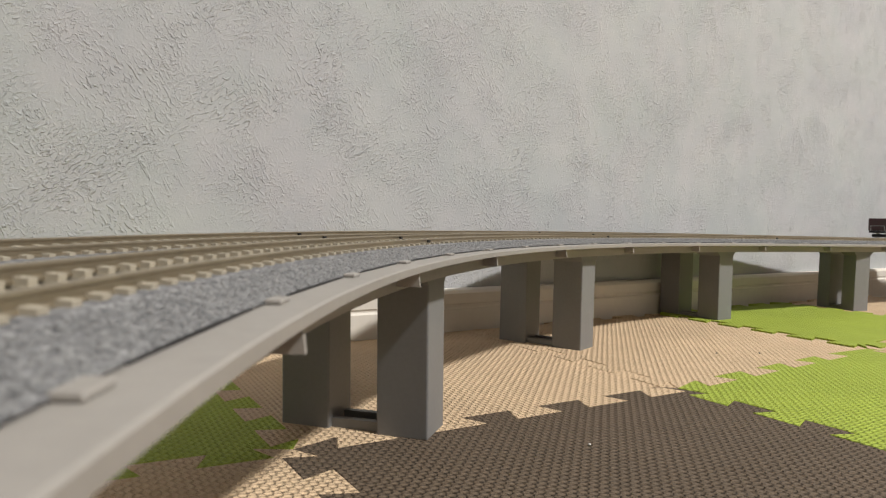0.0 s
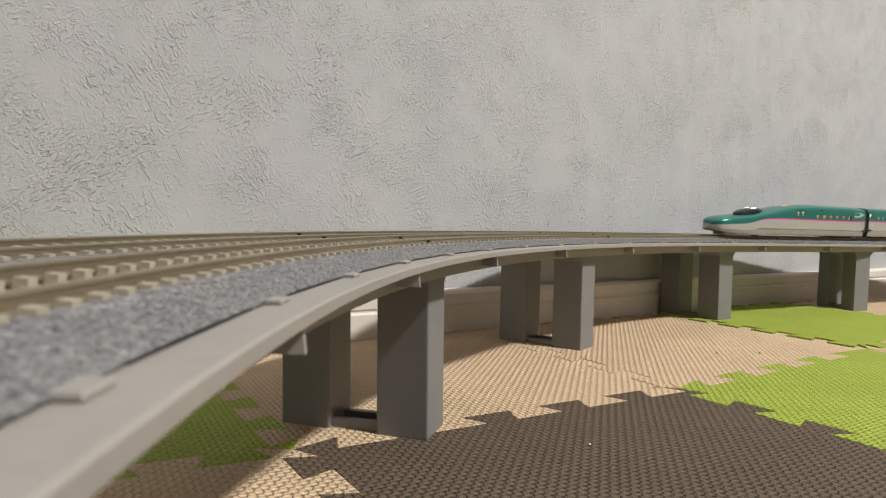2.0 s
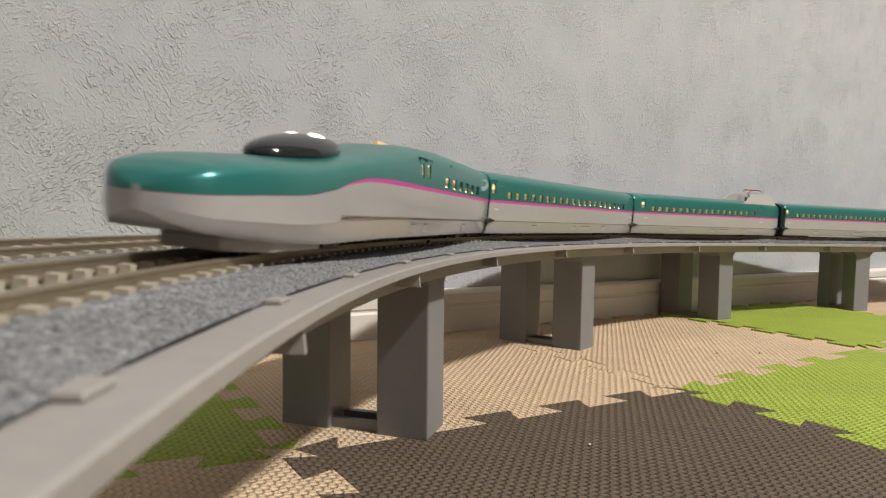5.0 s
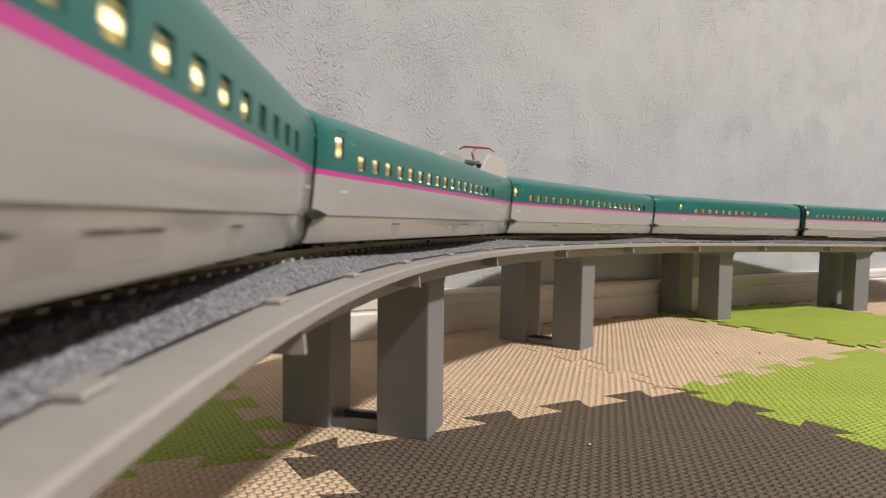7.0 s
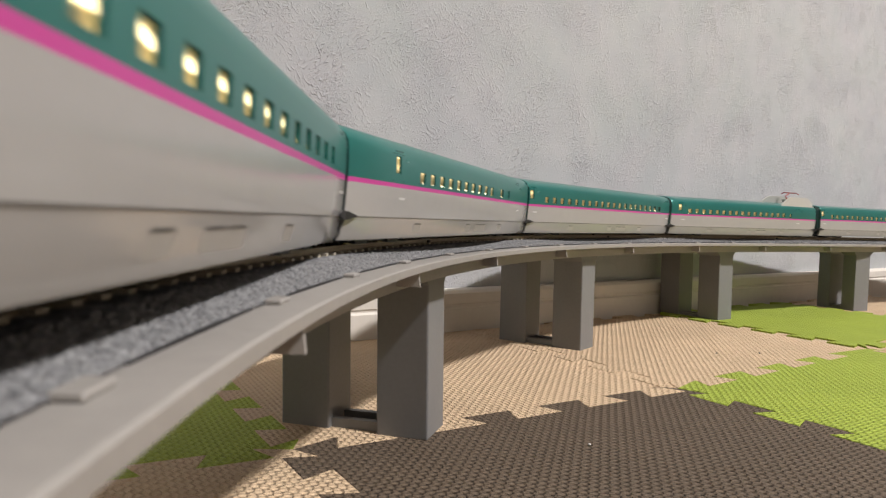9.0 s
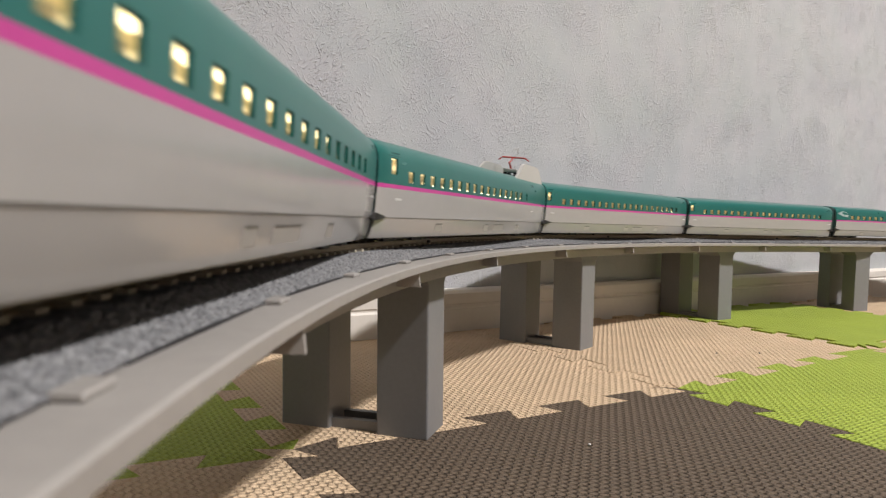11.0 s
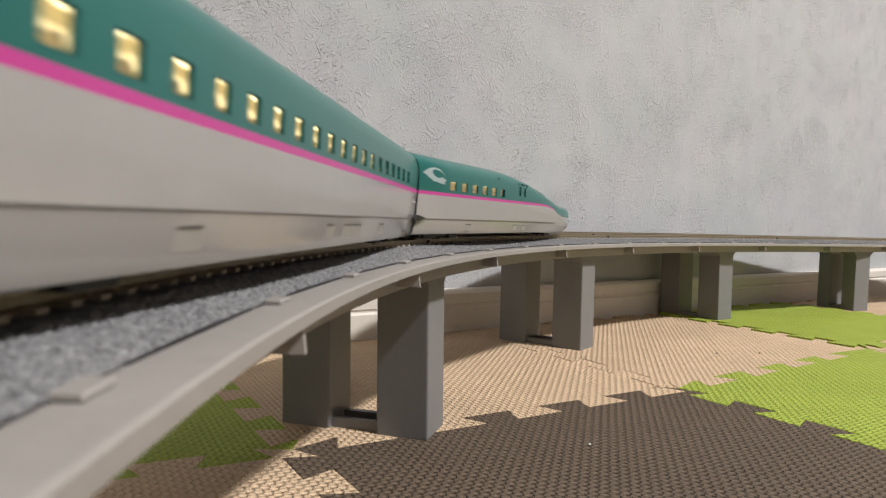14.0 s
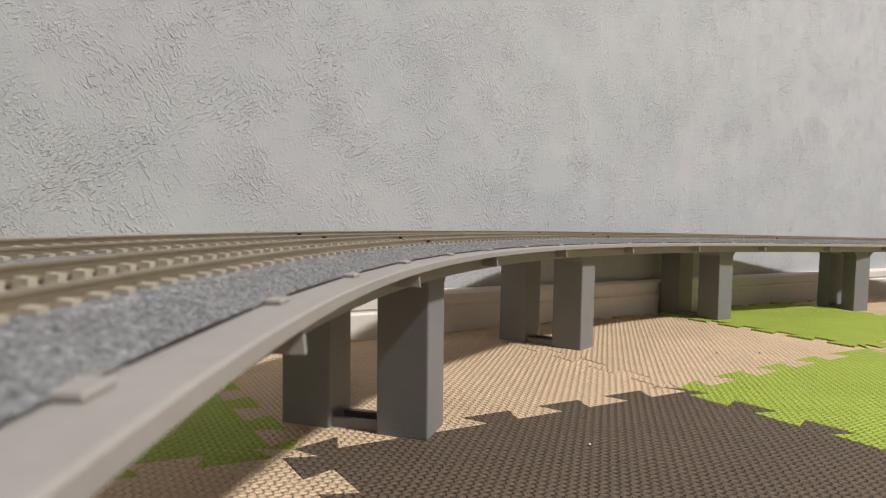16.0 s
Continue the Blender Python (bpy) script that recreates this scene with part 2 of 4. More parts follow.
# ---------------------------------------------------------------- room
WALL_C, WALL_D = Vector((0.1590, 0.4985, 0)), Vector((0.805, 0.593, 0)).normalized()
WALL_ANGLE = math.degrees(math.atan2(WALL_D.y, WALL_D.x))
ROOM = Matrix.Translation(WALL_C) @ pose(0, 0, 0, 0, 0, WALL_ANGLE)
X0, X1, Y1, FLOOR_Z, TOP = -1.6, 3.6, -3.2, -0.009, 2.4


def room_box(name, material, x0, x1, y0, y1, z0, z1, label, category):
    bm = bmesh.new()
    box(bm, x0, x1, y0, y1, z0, z1)
    ob = part(name, bm, material)
    ob.matrix_world = ROOM
    return tagged(ob, label, category, "", "structure")


room_box("floor", FLOORING, X0, X1, Y1, 0.0, FLOOR_Z - 0.02, FLOOR_Z, "brown wood-look vinyl floor under the foam mats", "floor")
room_box("wall_north", WALLPAPER, X0, X1, 0.0, 0.12, FLOOR_Z - 0.02, TOP, "pale grey embossed plaster-look wallpaper", "wall")
room_box("wall_south", FAR_WALL, X0, X1, Y1 - 0.12, Y1, FLOOR_Z - 0.02, TOP, "plain warm grey painted wall behind the camera", "wall")
room_box("wall_west", FAR_WALL, X0 - 0.12, X0, Y1, 0.0, FLOOR_Z - 0.02, TOP, "plain warm grey painted wall beside the track", "wall")
room_box("wall_east", FAR_WALL, X1, X1 + 0.12, Y1, 0.0, FLOOR_Z - 0.02, TOP, "plain warm grey painted wall at the far end", "wall")
room_box("ceiling", CEILING_PAINT, X0 - 0.12, X1 + 0.12, Y1 - 0.12, 0.12, TOP, TOP + 0.1, "plain white painted ceiling", "ceiling")


def baseboard():
    bm = bmesh.new()
    prof = [(0.0, FLOOR_Z), (-0.0085, FLOOR_Z), (-0.0085, 0.0128), (-0.0072, 0.0138), (-0.0072, 0.0148), (-0.0080, 0.0156),
            (-0.0080, 0.0213), (-0.0066, 0.0230), (-0.0040, 0.0235), (0.0, 0.0235)]
    rings = [[bm.verts.new((x, y, z)) for y, z in prof] for x in (X0, X1)]
    for j in range(len(prof)):
        k = (j + 1) % len(prof)
        bm.faces.new((rings[0][j], rings[1][j], rings[1][k], rings[0][k]))
    bmesh.ops.recalc_face_normals(bm, faces=bm.faces)
    ob = part("baseboard", bm, BASEBOARD_PAINT)
    ob.matrix_world = ROOM
    tagged(ob, "cream vinyl baseboard with a groove along the wall", "baseboard", "", "structure")


baseboard()


def ceiling_lamp():
    lamp = empty("ceiling_lamp", pose(LAMP_XY[0], LAMP_XY[1], TOP))
    bm = bmesh.new()
    bmesh.ops.create_cone(bm, cap_ends=True, segments=40, radius1=0.20, radius2=0.22, depth=0.05, matrix=Matrix.Translation((0, 0, -0.035)))
    part("diffuser", bm, LAMP_GLOW, lamp, "glowing white diffuser")
    bm = bmesh.new()
    bmesh.ops.create_cone(bm, cap_ends=True, segments=40, radius1=0.225, radius2=0.225, depth=0.012, matrix=Matrix.Translation((0, 0, -0.006)))
    part("base", bm, CEILING_PAINT, lamp)
    tagged(lamp, "round white ceiling lamp, switched on", "ceiling lamp")


ceiling_lamp()

# ---------------------------------------------------------------- foam mats
MU, MV = Vector((0.85339, 0.52127, 0)), Vector((0.52127, -0.85339, 0))
MA = Vector((0.08814, 0.25658, 0))
TOOTH = 0.0088
mm = 0.001
# corners of the mats, in millimetres along the two directions of the joints
GRID = {(-1, 0): (-304, -148), (0, 0): (-149, -150), (1, 0): (5, -149), (2, 0): (171, -153), (3, 0): (329, -161), (4, 0): (488, -177),
        (-1, 1): (-304, -9), (0, 1): (-149, 0.5), (1, 1): (4, 0.5), (2, 1): (171, -14), (3, 1): (329, -34), (4, 1): (488, -44),
        (-1, 2): (-304, 150), (0, 2): (-150, 157), (1, 2): (4, 157), (2, 2): (170, 144), (3, 2): (329, 126), (4, 2): (488, 116)}
# where teeth are shifted along a joint, in millimetres
SHIFT = {((0, 1), (1, 1)): 5.0, ((1, 1), (1, 2)): 3.5, ((1, 1), (2, 1)): 8.0}
# joints whose teeth belong to the mat on the first side (towards the wall, or further along)
SEAMS = {}


def corner(k):
    return Vector((GRID[k][0] * mm, GRID[k][1] * mm))


def seam(a, b):
    """The jigsaw line of dovetails between two corners, a before b."""
    if (a, b) in SEAMS:
        return SEAMS[(a, b)]
    p0, p1 = corner(a), corner(b)
    along_u = a[1] == b[1]
    n = 5 if along_u else 6
    d = p1 - p0
    l = d.length
    d = d / l
    side = Vector((-d.y, d.x)) if along_u else Vector((d.y, -d.x)) * -1
    w = l / n
    pts = []
    sh = SHIFT.get((a, b), 0.0) * mm
    for i in range(n):
        c = (i + 0.5) * w + sh
        if c + 0.31 * w > l + 0.0005:
            continue
        for q, h in ((-0.19, -0.5), (-0.31, 0.5), (0.31, 0.5), (0.19, -0.5)):
            q += random.uniform(-0.012, 0.012)
            pts.append(p0 + d * (c + q * w) + side * (h * TOOTH))
    SEAMS[(a, b)] = pts
    return pts


def foam_mat(colour, i, j, label, lift=0.0):
    a, b, c, d = (i, j), (i + 1, j), (i + 1, j + 1), (i, j + 1)
    pts = [corner(a)] + seam(a, b) + [corner(b)] + seam(b, c) + [corner(c)] + seam(d, c)[::-1] + [corner(d)] + seam(a, d)[::-1]
    cen = (corner(a) + corner(b) + corner(c) + corner(d)) / 4
    bm = bmesh.new()
    prism(bm, [(p.x - cen.x, -(p.y - cen.y)) for p in pts], FLOOR_Z, lift)
    bmesh.ops.recalc_face_normals(bm, faces=bm.faces)
    top = [e for e in bm.edges if all(v.co.z > -0.001 for v in e.verts)]
    bmesh.ops.bevel(bm, geom=top, offset=0.00028, segments=2, affect="EDGES", profile=0.5)
    ob = part("foam_mat", bm, FOAM[colour])
    p = MA + MU * cen.x + MV * cen.y
    ob.matrix_world = Matrix(((MU.x, -MV.x, 0, p.x), (MU.y, -MV.y, 0, p.y), (0, 0, 1, 0), (0, 0, 0, 1)))
    return tagged(ob, label, "foam mat", "foam puzzle mats on the floor")


foam_mat("beige", 0, 0, "beige woven-texture foam puzzle mat beside the brown one")
foam_mat("beige", 1, 0, "beige woven-texture foam puzzle mat under the bridge", 0.0002)
foam_mat("green", 2, 0, "lime green foam puzzle mat near the wall", 0.0012)
foam_mat("beige", 3, 0, "beige foam puzzle mat near the wall")
foam_mat("green", -1, 0, "green foam puzzle mat in the shade of the bridge")
foam_mat("brown", 0, 1, "dark brown woven-texture foam puzzle mat")
foam_mat("green", 1, 1, "lime green woven-texture foam puzzle mat", 0.0002)
foam_mat("beige", 2, 1, "beige foam puzzle mat in the lit part of the floor", 0.0004)
foam_mat("green", 3, 1, "lime green foam puzzle mat beside beige ones")
foam_mat("beige", -1, 1, "beige foam puzzle mat beside the brown one, partly shaded")

# ---------------------------------------------------------------- viaduct
S_FAR0, S_FAR1 = -2.05, 2.75
OFF_EDGE, OFF_BEAM, OFF_FOOT = -0.0228, -0.0170, -0.0173


def mirror(off):
    return 0.0194 - off


def viaduct():
    deck = empty("viaduct_deck")
    prof = [(OFF_EDGE, Z_PLATE - 0.0002), (OFF_EDGE, Z_PLATE - 0.0016), (OFF_BEAM, Z_PLATE - 0.0022), (OFF_BEAM, 0.0464), (OFF_BEAM + 0.006, 0.0461)]
    full = prof + [(mirror(o), z) for o, z in reversed(prof)] + [(mirror(OFF_EDGE + 0.0004), Z_PLATE), (OFF_EDGE + 0.0004, Z_PLATE)]
    bm = bmesh.new()
    sweep(bm, full, S_FAR0, S_FAR1, 0.012)
    part("deck_slab", bm, DECK, deck)
    # bracket under the inner edge
    bm = bmesh.new()
    outline = [(OFF_BEAM + 0.0005, 0.0505), (OFF_EDGE + 0.0010, 0.0508), (OFF_EDGE + 0.0006, 0.0475), (OFF_BEAM + 0.0005, 0.0474)]
    lo = [bm.verts.new((o, -0.0005, z)) for o, z in outline]
    hi = [bm.verts.new((o, 0.0005, z)) for o, z in outline]
    bm.faces.new(lo)
    bm.faces.new(hi[::-1])
    for i in range(4):
        bm.faces.new((lo[i], hi[i], hi[(i + 1) % 4], lo[(i + 1) % 4]))
    bmesh.ops.recalc_face_normals(bm, faces=bm.faces)
    first = part("bracket", bm, DECK, deck)
    angles = [-6.4, 2.78, 11.95, 21.6, 31.4, 41.1, 50.5, 59.5, 68.4]
    angles += [68.4 + 9.25 * k for k in range(1, 10)]
    for k, a in enumerate(angles):
        p, t, n = plan(math.radians(a) * R)
        m = Matrix(((n.x, -t.x, 0, p.x), (n.y, -t.y, 0, p.y), (0, 0, 1, 0), (0, 0, 0, 1)))
        ob = first if k == 0 else new("bracket", first.data)
        ob.parent = deck
        ob.matrix_world = m
    # clips that hold the roadbed, and black strips for shade in the gaps beside
    bm = bmesh.new()
    box(bm, -0.0018, 0.0002, -0.0019, 0.0019, 0.0, 0.0006)
    bevel_all(bm, 0.00015, 1)
    clip = part("roadbed_clip", bm, DECK, deck)
    bm = bmesh.new()
    box(bm, 0.0000, 0.0004, -0.0134, 0.0134, 0.0, 0.00034)
    gap = part("seam", bm, BLACK, deck, "black strip for the shade in the gap at the roadbed's foot")
    clips = [-6.4, -1.6, 3.2, 7.6, 12.2, 17.1, 22.0]
    clips += [22.0 + 4.82 * k for k in range(1, 23)]
    for k, a in enumerate(clips):
        s = math.radians(a) * R
        for src, extra, off in ((clip, 0.0, OFF_FOOT + 0.0002), (gap, 0.0212, OFF_FOOT - 0.0001)):
            p, t, n = plan(s + extra, off)
            m = Matrix(((n.x, -t.x, 0, p.x), (n.y, -t.y, 0, p.y), (0, 0, 1, Z_PLATE), (0, 0, 0, 1)))
            ob = src if k == 0 else new(src.name.split(".")[0], src.data)
            ob.parent = deck
            ob.matrix_world = m
    tagged(deck, "light grey plastic double-track viaduct deck with brackets", "viaduct deck")


viaduct()


def build_pier():
    """Local x outward from the track's centre, y against the track's direction."""
    thing = empty("bridge_pier")
    w = 0.0154
    for x0, x1 in ((-0.0136, 0.0020), (0.0170, 0.0326)):
        bm = bmesh.new()
        box(bm, x0, x1, -w, 0.0, 0.0, 0.0438)
        vert = [e for e in bm.edges if abs(e.verts[0].co.z - e.verts[1].co.z) > 0.01]
        bmesh.ops.bevel(bm, geom=vert, offset=0.0005, segments=2, affect="EDGES", profile=0.5)
        part("column", bm, PIER, thing)
    bm = bmesh.new()
    # capital: flared along the track, with an arched soffit between the columns
    for x0, x1 in ((-0.0136, 0.0020), (0.0170, 0.0326)):
        e = 0.0024
        lo = [bm.verts.new(v) for v in ((x0, -w, 0.0436), (x1, -w, 0.0436), (x1, 0, 0.0436), (x0, 0, 0.0436))]
        inner = 0.0022
        xa, xb = (x0, x1 + inner) if x0 < 0 else (x0 - inner, x1)
        hi = [bm.verts.new(v) for v in ((xa, -w - e, 0.0461), (xb, -w - e, 0.0461), (xb, e, 0.0461), (xa, e, 0.0461))]
        for i in range(4):
            bm.faces.new((lo[i], lo[(i + 1) % 4], hi[(i + 1) % 4], hi[i]))
        bm.faces.new(lo[::-1])
        bm.faces.new(hi)
    box(bm, -0.0142, 0.0330, -w - 0.0024, 0.0024, 0.0461, 0.0466)
    part("capital", bm, PIER, thing)
    for y in (0.0018, 0.0104):
        bm = bmesh.new()
        box(bm, 0.0014, 0.0174, -y - 0.0022, -y, 0.0, 0.0030)
        part("tie_bar", bm, PIER, thing)
    tagged(thing, "dark grey plastic bridge pier with two square columns", "bridge pier", "piers under the viaduct")
    return thing


def pier_frame(angle):
    p, t, n = plan(angle * R)
    return Matrix(((n.x, -t.x, 0, p.x), (n.y, -t.y, 0, p.y), (0, 0, 1, 0), (0, 0, 0, 1)))


first_pier = build_pier()
PIER_STEP = 0.3330
# piers fitted to the camera's view: angle along the curve, shift outward, turn, lean, width
FIT_TO_VIEW = {0: (0.2940, 0.0, 0.0, -1.0, 1.0), 1: (0.6240, -0.0018, 0.0, -0.35, 1.0), 2: (0.9640, 0.0008, 0.0, -0.5, 1.0), 3: (1.2930, -0.0005, -10.0, 0.3, 0.72)}


def standing(k):
    """Pose of pier k, shifted, leaned or narrowed to fit the camera's view."""
    angle, out, turn, lean, wide = FIT_TO_VIEW.get(k, (0.2940 + PIER_STEP * k, 0.0, 0.0, 0.0, 1.0))
    m = pier_frame(angle) @ Matrix.Translation((out, 0, 0))
    inner = Matrix.Translation((-0.0136, 0, 0))
    m = m @ inner @ pose(0, 0, 0, 0, 0, turn) @ Matrix.Diagonal((wide, 1, 1, 1)) @ inner.inverted()
    o = Matrix.Translation(m.translation)
    return o @ pose(0, 0, 0, 0, lean, 0) @ o.inverted() @ m


first_pier.matrix_world = standing(0)
for k in range(-12, 16):
    if k != 0:
        copy_thing(first_pier, standing(k))

# ---------------------------------------------------------------- track
TIE_TOP = Z_RAIL - 0.0017


def roadbed(name, off, inner, label):
    """Moulded ballast with its ties and two rails."""
    thing = empty(name)
    fine0, fine1 = -0.12, 0.95
    far = 0.0194 - OFF_FOOT + 0.0045 if not inner else off + SPACING / 2
    near = OFF_FOOT if inner else off - SPACING / 2
    z_b = TIE_TOP - 0.0003

    def height(o):
        d = min(o - near if inner else 1, far - o if not inner else 1)
        return Z_PLATE + 0.0003 + (z_b + CANT * 0 - Z_PLATE - 0.0003) * min(1.0, max(0.0, d / 0.0068))

    for s0, s1, ds, do in ((S_FAR0, fine0, 0.008, 0.0022), (fine0, 0.30, 0.00062, 0.00062), (0.30, fine1, 0.0011, 0.0010), (fine1, S_FAR1, 0.008, 0.0022)):
        if not inner and do < 0.0009:
            ds, do = 0.0012, 0.0011
        ns, no = int((s1 - s0) / ds) + 1, int((far - near) / do) + 1
        verts, faces = [], []
        for i in range(ns):
            s = s0 + (s1 - s0) * i / (ns - 1)
            c = cant_at(s)
            for j in range(no):
                o = near + (far - near) * j / (no - 1)
                p, t, n = plan(s, o)
                z = height(o) + c * (o - off) * min(1.0, max(0.0, (z_b - Z_PLATE) * 300 * (height(o) - Z_PLATE)))
                k = noise.noise((p.x * 900, p.y * 900, 3.1)) * 0.00004 + noise.noise((p.x * 2300, p.y * 2300, 7.7)) * 0.00005
                k *= 0.0 if j in (0, no - 1) else 1.0
                verts.append((p.x, p.y, z + k))
        for i in range(ns - 1):
            for j in range(no - 1):
                a = i * no + j
                faces.append((a, a + no, a + no + 1, a + 1))
        me = bpy.data.meshes.new("ballast")
        me.from_pydata(verts, [], faces)
        me.polygons.foreach_set("use_smooth", [True] * len(me.polygons))
        me.materials.append(BALLAST)
        ob = new("ballast", me)
        ob.parent = thing
        tagged(ob, "grey moulded ballast", "", "", "stuff")
    if inner:
        # loose-looking stones of the moulded shoulder
        rng = random.Random(5)
        g = (1 + 5 ** 0.5) / 2
        ico = [Vector(v).normalized() for v in ((-1, g, 0), (1, g, 0), (-1, -g, 0), (1, -g, 0), (0, -1, g), (0, 1, g), (0, -1, -g), (0, 1, -g), (g, 0, -1), (g, 0, 1), (-g, 0, -1), (-g, 0, 1))]
        tri = ((0, 11, 5), (0, 5, 1), (0, 1, 7), (0, 7, 10), (0, 10, 11), (1, 5, 9), (5, 11, 4), (11, 10, 2), (10, 7, 6), (7, 1, 8),
               (3, 9, 4), (3, 4, 2), (3, 2, 6), (3, 6, 8), (3, 8, 9), (4, 9, 5), (2, 4, 11), (6, 2, 10), (8, 6, 7), (9, 8, 1))
        verts, faces = [], []
        for s0, s1, gap in ((-0.07, 0.62, 0.00074), (0.62, 1.10, 0.0011)):
            s = s0
            while s < s1:
                o = near + 0.0006
                while o < off - 0.0080:
                    oo, ss = o + rng.uniform(-0.4, 0.4) * gap, s + rng.uniform(-0.4, 0.4) * gap
                    p, t, n = plan(ss, oo)
                    z = height(oo) + cant_at(ss) * (oo - off) * min(1.0, max(0.0, (z_b - Z_PLATE) * 300 * (height(oo) - Z_PLATE)))
                    r = gap * rng.uniform(0.42, 0.72)
                    q = Euler((rng.uniform(0, 6), rng.uniform(0, 6), rng.uniform(0, 6))).to_matrix()
                    b = len(verts)
                    for v in ico:
                        w = q @ (v * r * rng.uniform(0.8, 1.15))
                        verts.append((p.x + w.x, p.y + w.y, z + w.z * 0.6))
                    faces += [(b + i, b + j, b + k) for i, j, k in tri]
                    o += gap
                s += gap
        me = bpy.data.meshes.new("ballast_shoulder")
        me.from_pydata(verts, [], faces)
        me.materials.append(STONE)
        ob = new("ballast_shoulder", me)
        ob.parent = thing
        tagged(ob, "grey ballast stones of the shoulder", "", "", "stuff")
    # rails
    for side in (-1, 1):
        o = off + side * 0.0045
        h = 0.0017
        prof = [(o - 0.0008, TIE_TOP), (o - 0.0008, TIE_TOP + 0.0003), (o - 0.0003, TIE_TOP + 0.0005), (o - 0.0003, TIE_TOP + 0.0011),
                (o - 0.00045, TIE_TOP + 0.0013), (o - 0.00045, TIE_TOP + h - 0.0001), (o - 0.0003, TIE_TOP + h), (o + 0.0003, TIE_TOP + h),
                (o + 0.00045, TIE_TOP + h - 0.0001), (o + 0.00045, TIE_TOP + 0.0013), (o + 0.0003, TIE_TOP + 0.0011),
                (o + 0.0003, TIE_TOP + 0.0005), (o + 0.0008, TIE_TOP + 0.0003), (o + 0.0008, TIE_TOP)]
        bm = bmesh.new()
        sweep(bm, prof, S_FAR0, S_FAR1, 0.010, True, off)
        part("rail", bm, RAIL, thing, "tarnished nickel-silver rail")
    # dark joiners where two lengths of track meet
    for side, ang in (((-1, 0.3199), (1, 0.3199)) if inner else ((1, 0.3199), (-1, 0.3199))):
        for k in (-1, 0, 1, 2, 3):
            s = (ang + k * 0.3927) * R
            o = off + side * 0.0045
            bm = bmesh.new()
            box(bm, -0.0010, 0.0010, -0.0007, 0.0007, 0.0002, 0.0013)
            ob = part("rail_joiner", bm, BLACK, thing)
            p, t, n = plan(s, o)
            ob.matrix_world = Matrix(((n.x, -t.x, 0, p.x), (n.y, -t.y, 0, p.y), (0, 0, 1, TIE_TOP + cant_at(s) * (o - off)), (0, 0, 0, 1)))
    # ties, with the cleats that hold the rails
    bm = bmesh.new()
    w = 0.0009
    box(bm, -0.0083, 0.0083, -w, w, -0.0006, 0.0)
    for side in (-1, 1):
        for e in (-1, 1):
            c = side * 0.0045 + e * 0.0013
            box(bm, c - 0.0007, c + 0.0007, -w * 0.8, w * 0.8, -0.0001, 0.0007)
    me = bpy.data.meshes.new("tie")
    bm.to_mesh(me)
    bm.free()
    me.materials.append(TIE)
    s, k = S_FAR0, 0
    rest_v, rest_f = [], []
    vs = [v.co.copy() for v in me.vertices]
    fs = [tuple(p.vertices) for p in me.polygons]
    while s < S_FAR1:
        c = cant_at(s)
        p, t, n = plan(s, off)
        m = Matrix(((n.x, -t.x, 0, p.x), (n.y, -t.y, 0, p.y), (0, 0, 1, TIE_TOP), (0, 0, 0, 1))) @ Matrix.Rotation(-c, 4, "Y")
        if -0.02 < s < 0.98 and k < 295:
            ob = new("tie", me)
            ob.parent = thing
            ob.matrix_world = m
            k += 1
        else:
            b = len(rest_v)
            rest_v += [tuple(m @ v) for v in vs]
            rest_f += [tuple(b + i for i in f) for f in fs]
        s += TIE_PITCH
    far_me = bpy.data.meshes.new("far_ties")
    far_me.from_pydata(rest_v, [], rest_f)
    far_me.materials.append(TIE)
    ob = new("far_ties", far_me)
    ob.parent = thing
    tagged(ob, "", "", "", "stuff")
    tagged(thing, label, "railway track")


TIE_PITCH = 0.0045
roadbed("railway_track", TRACK_IN, True, "model railway track on grey moulded ballast, inner curve")
roadbed("railway_track", TRACK_IN + SPACING, False, "model railway track on grey moulded ballast, outer curve beside the wall")

# ---------------------------------------------------------------- train
PITCH = 0.168
LEN = 0.1611
HALF = LEN / 2
SECTION = [(0.0099, 0.0017), (0.0105, 0.0029), (0.0109, 0.0055), (0.01115, 0.0064), (0.0112, 0.0090), (0.0112, 0.0130), (0.0112, 0.0139),
           (0.01118, 0.0147), (0.01112, 0.0161), (0.01106, 0.0173), (0.01085, 0.0197), (0.0105, 0.0209), (0.0099, 0.0219), (0.0089, 0.0227),
           (0.0073, 0.0233), (0.0045, 0.0238), (0.0, 0.0241)]
TOP_ROW = len(SECTION) - 1
# bands of the section: skirt, white side, pink line, green side and roof
BANDS = (("skirt", 0, 3), ("white_side", 3, 5), ("pink_line", 5, 6), ("green_body", 6, TOP_ROW))
SIDE_ROWS, DOOR_ROWS = (7, 9), (8, 10)


def ring(x, w=1.0, h=1.0):
    pts = [(y * w, z * h) for y, z in SECTION]
    return [Vector((x, y, z)) for y, z in pts] + [Vector((x, -y, z)) for y, z in reversed(pts[:-1])]


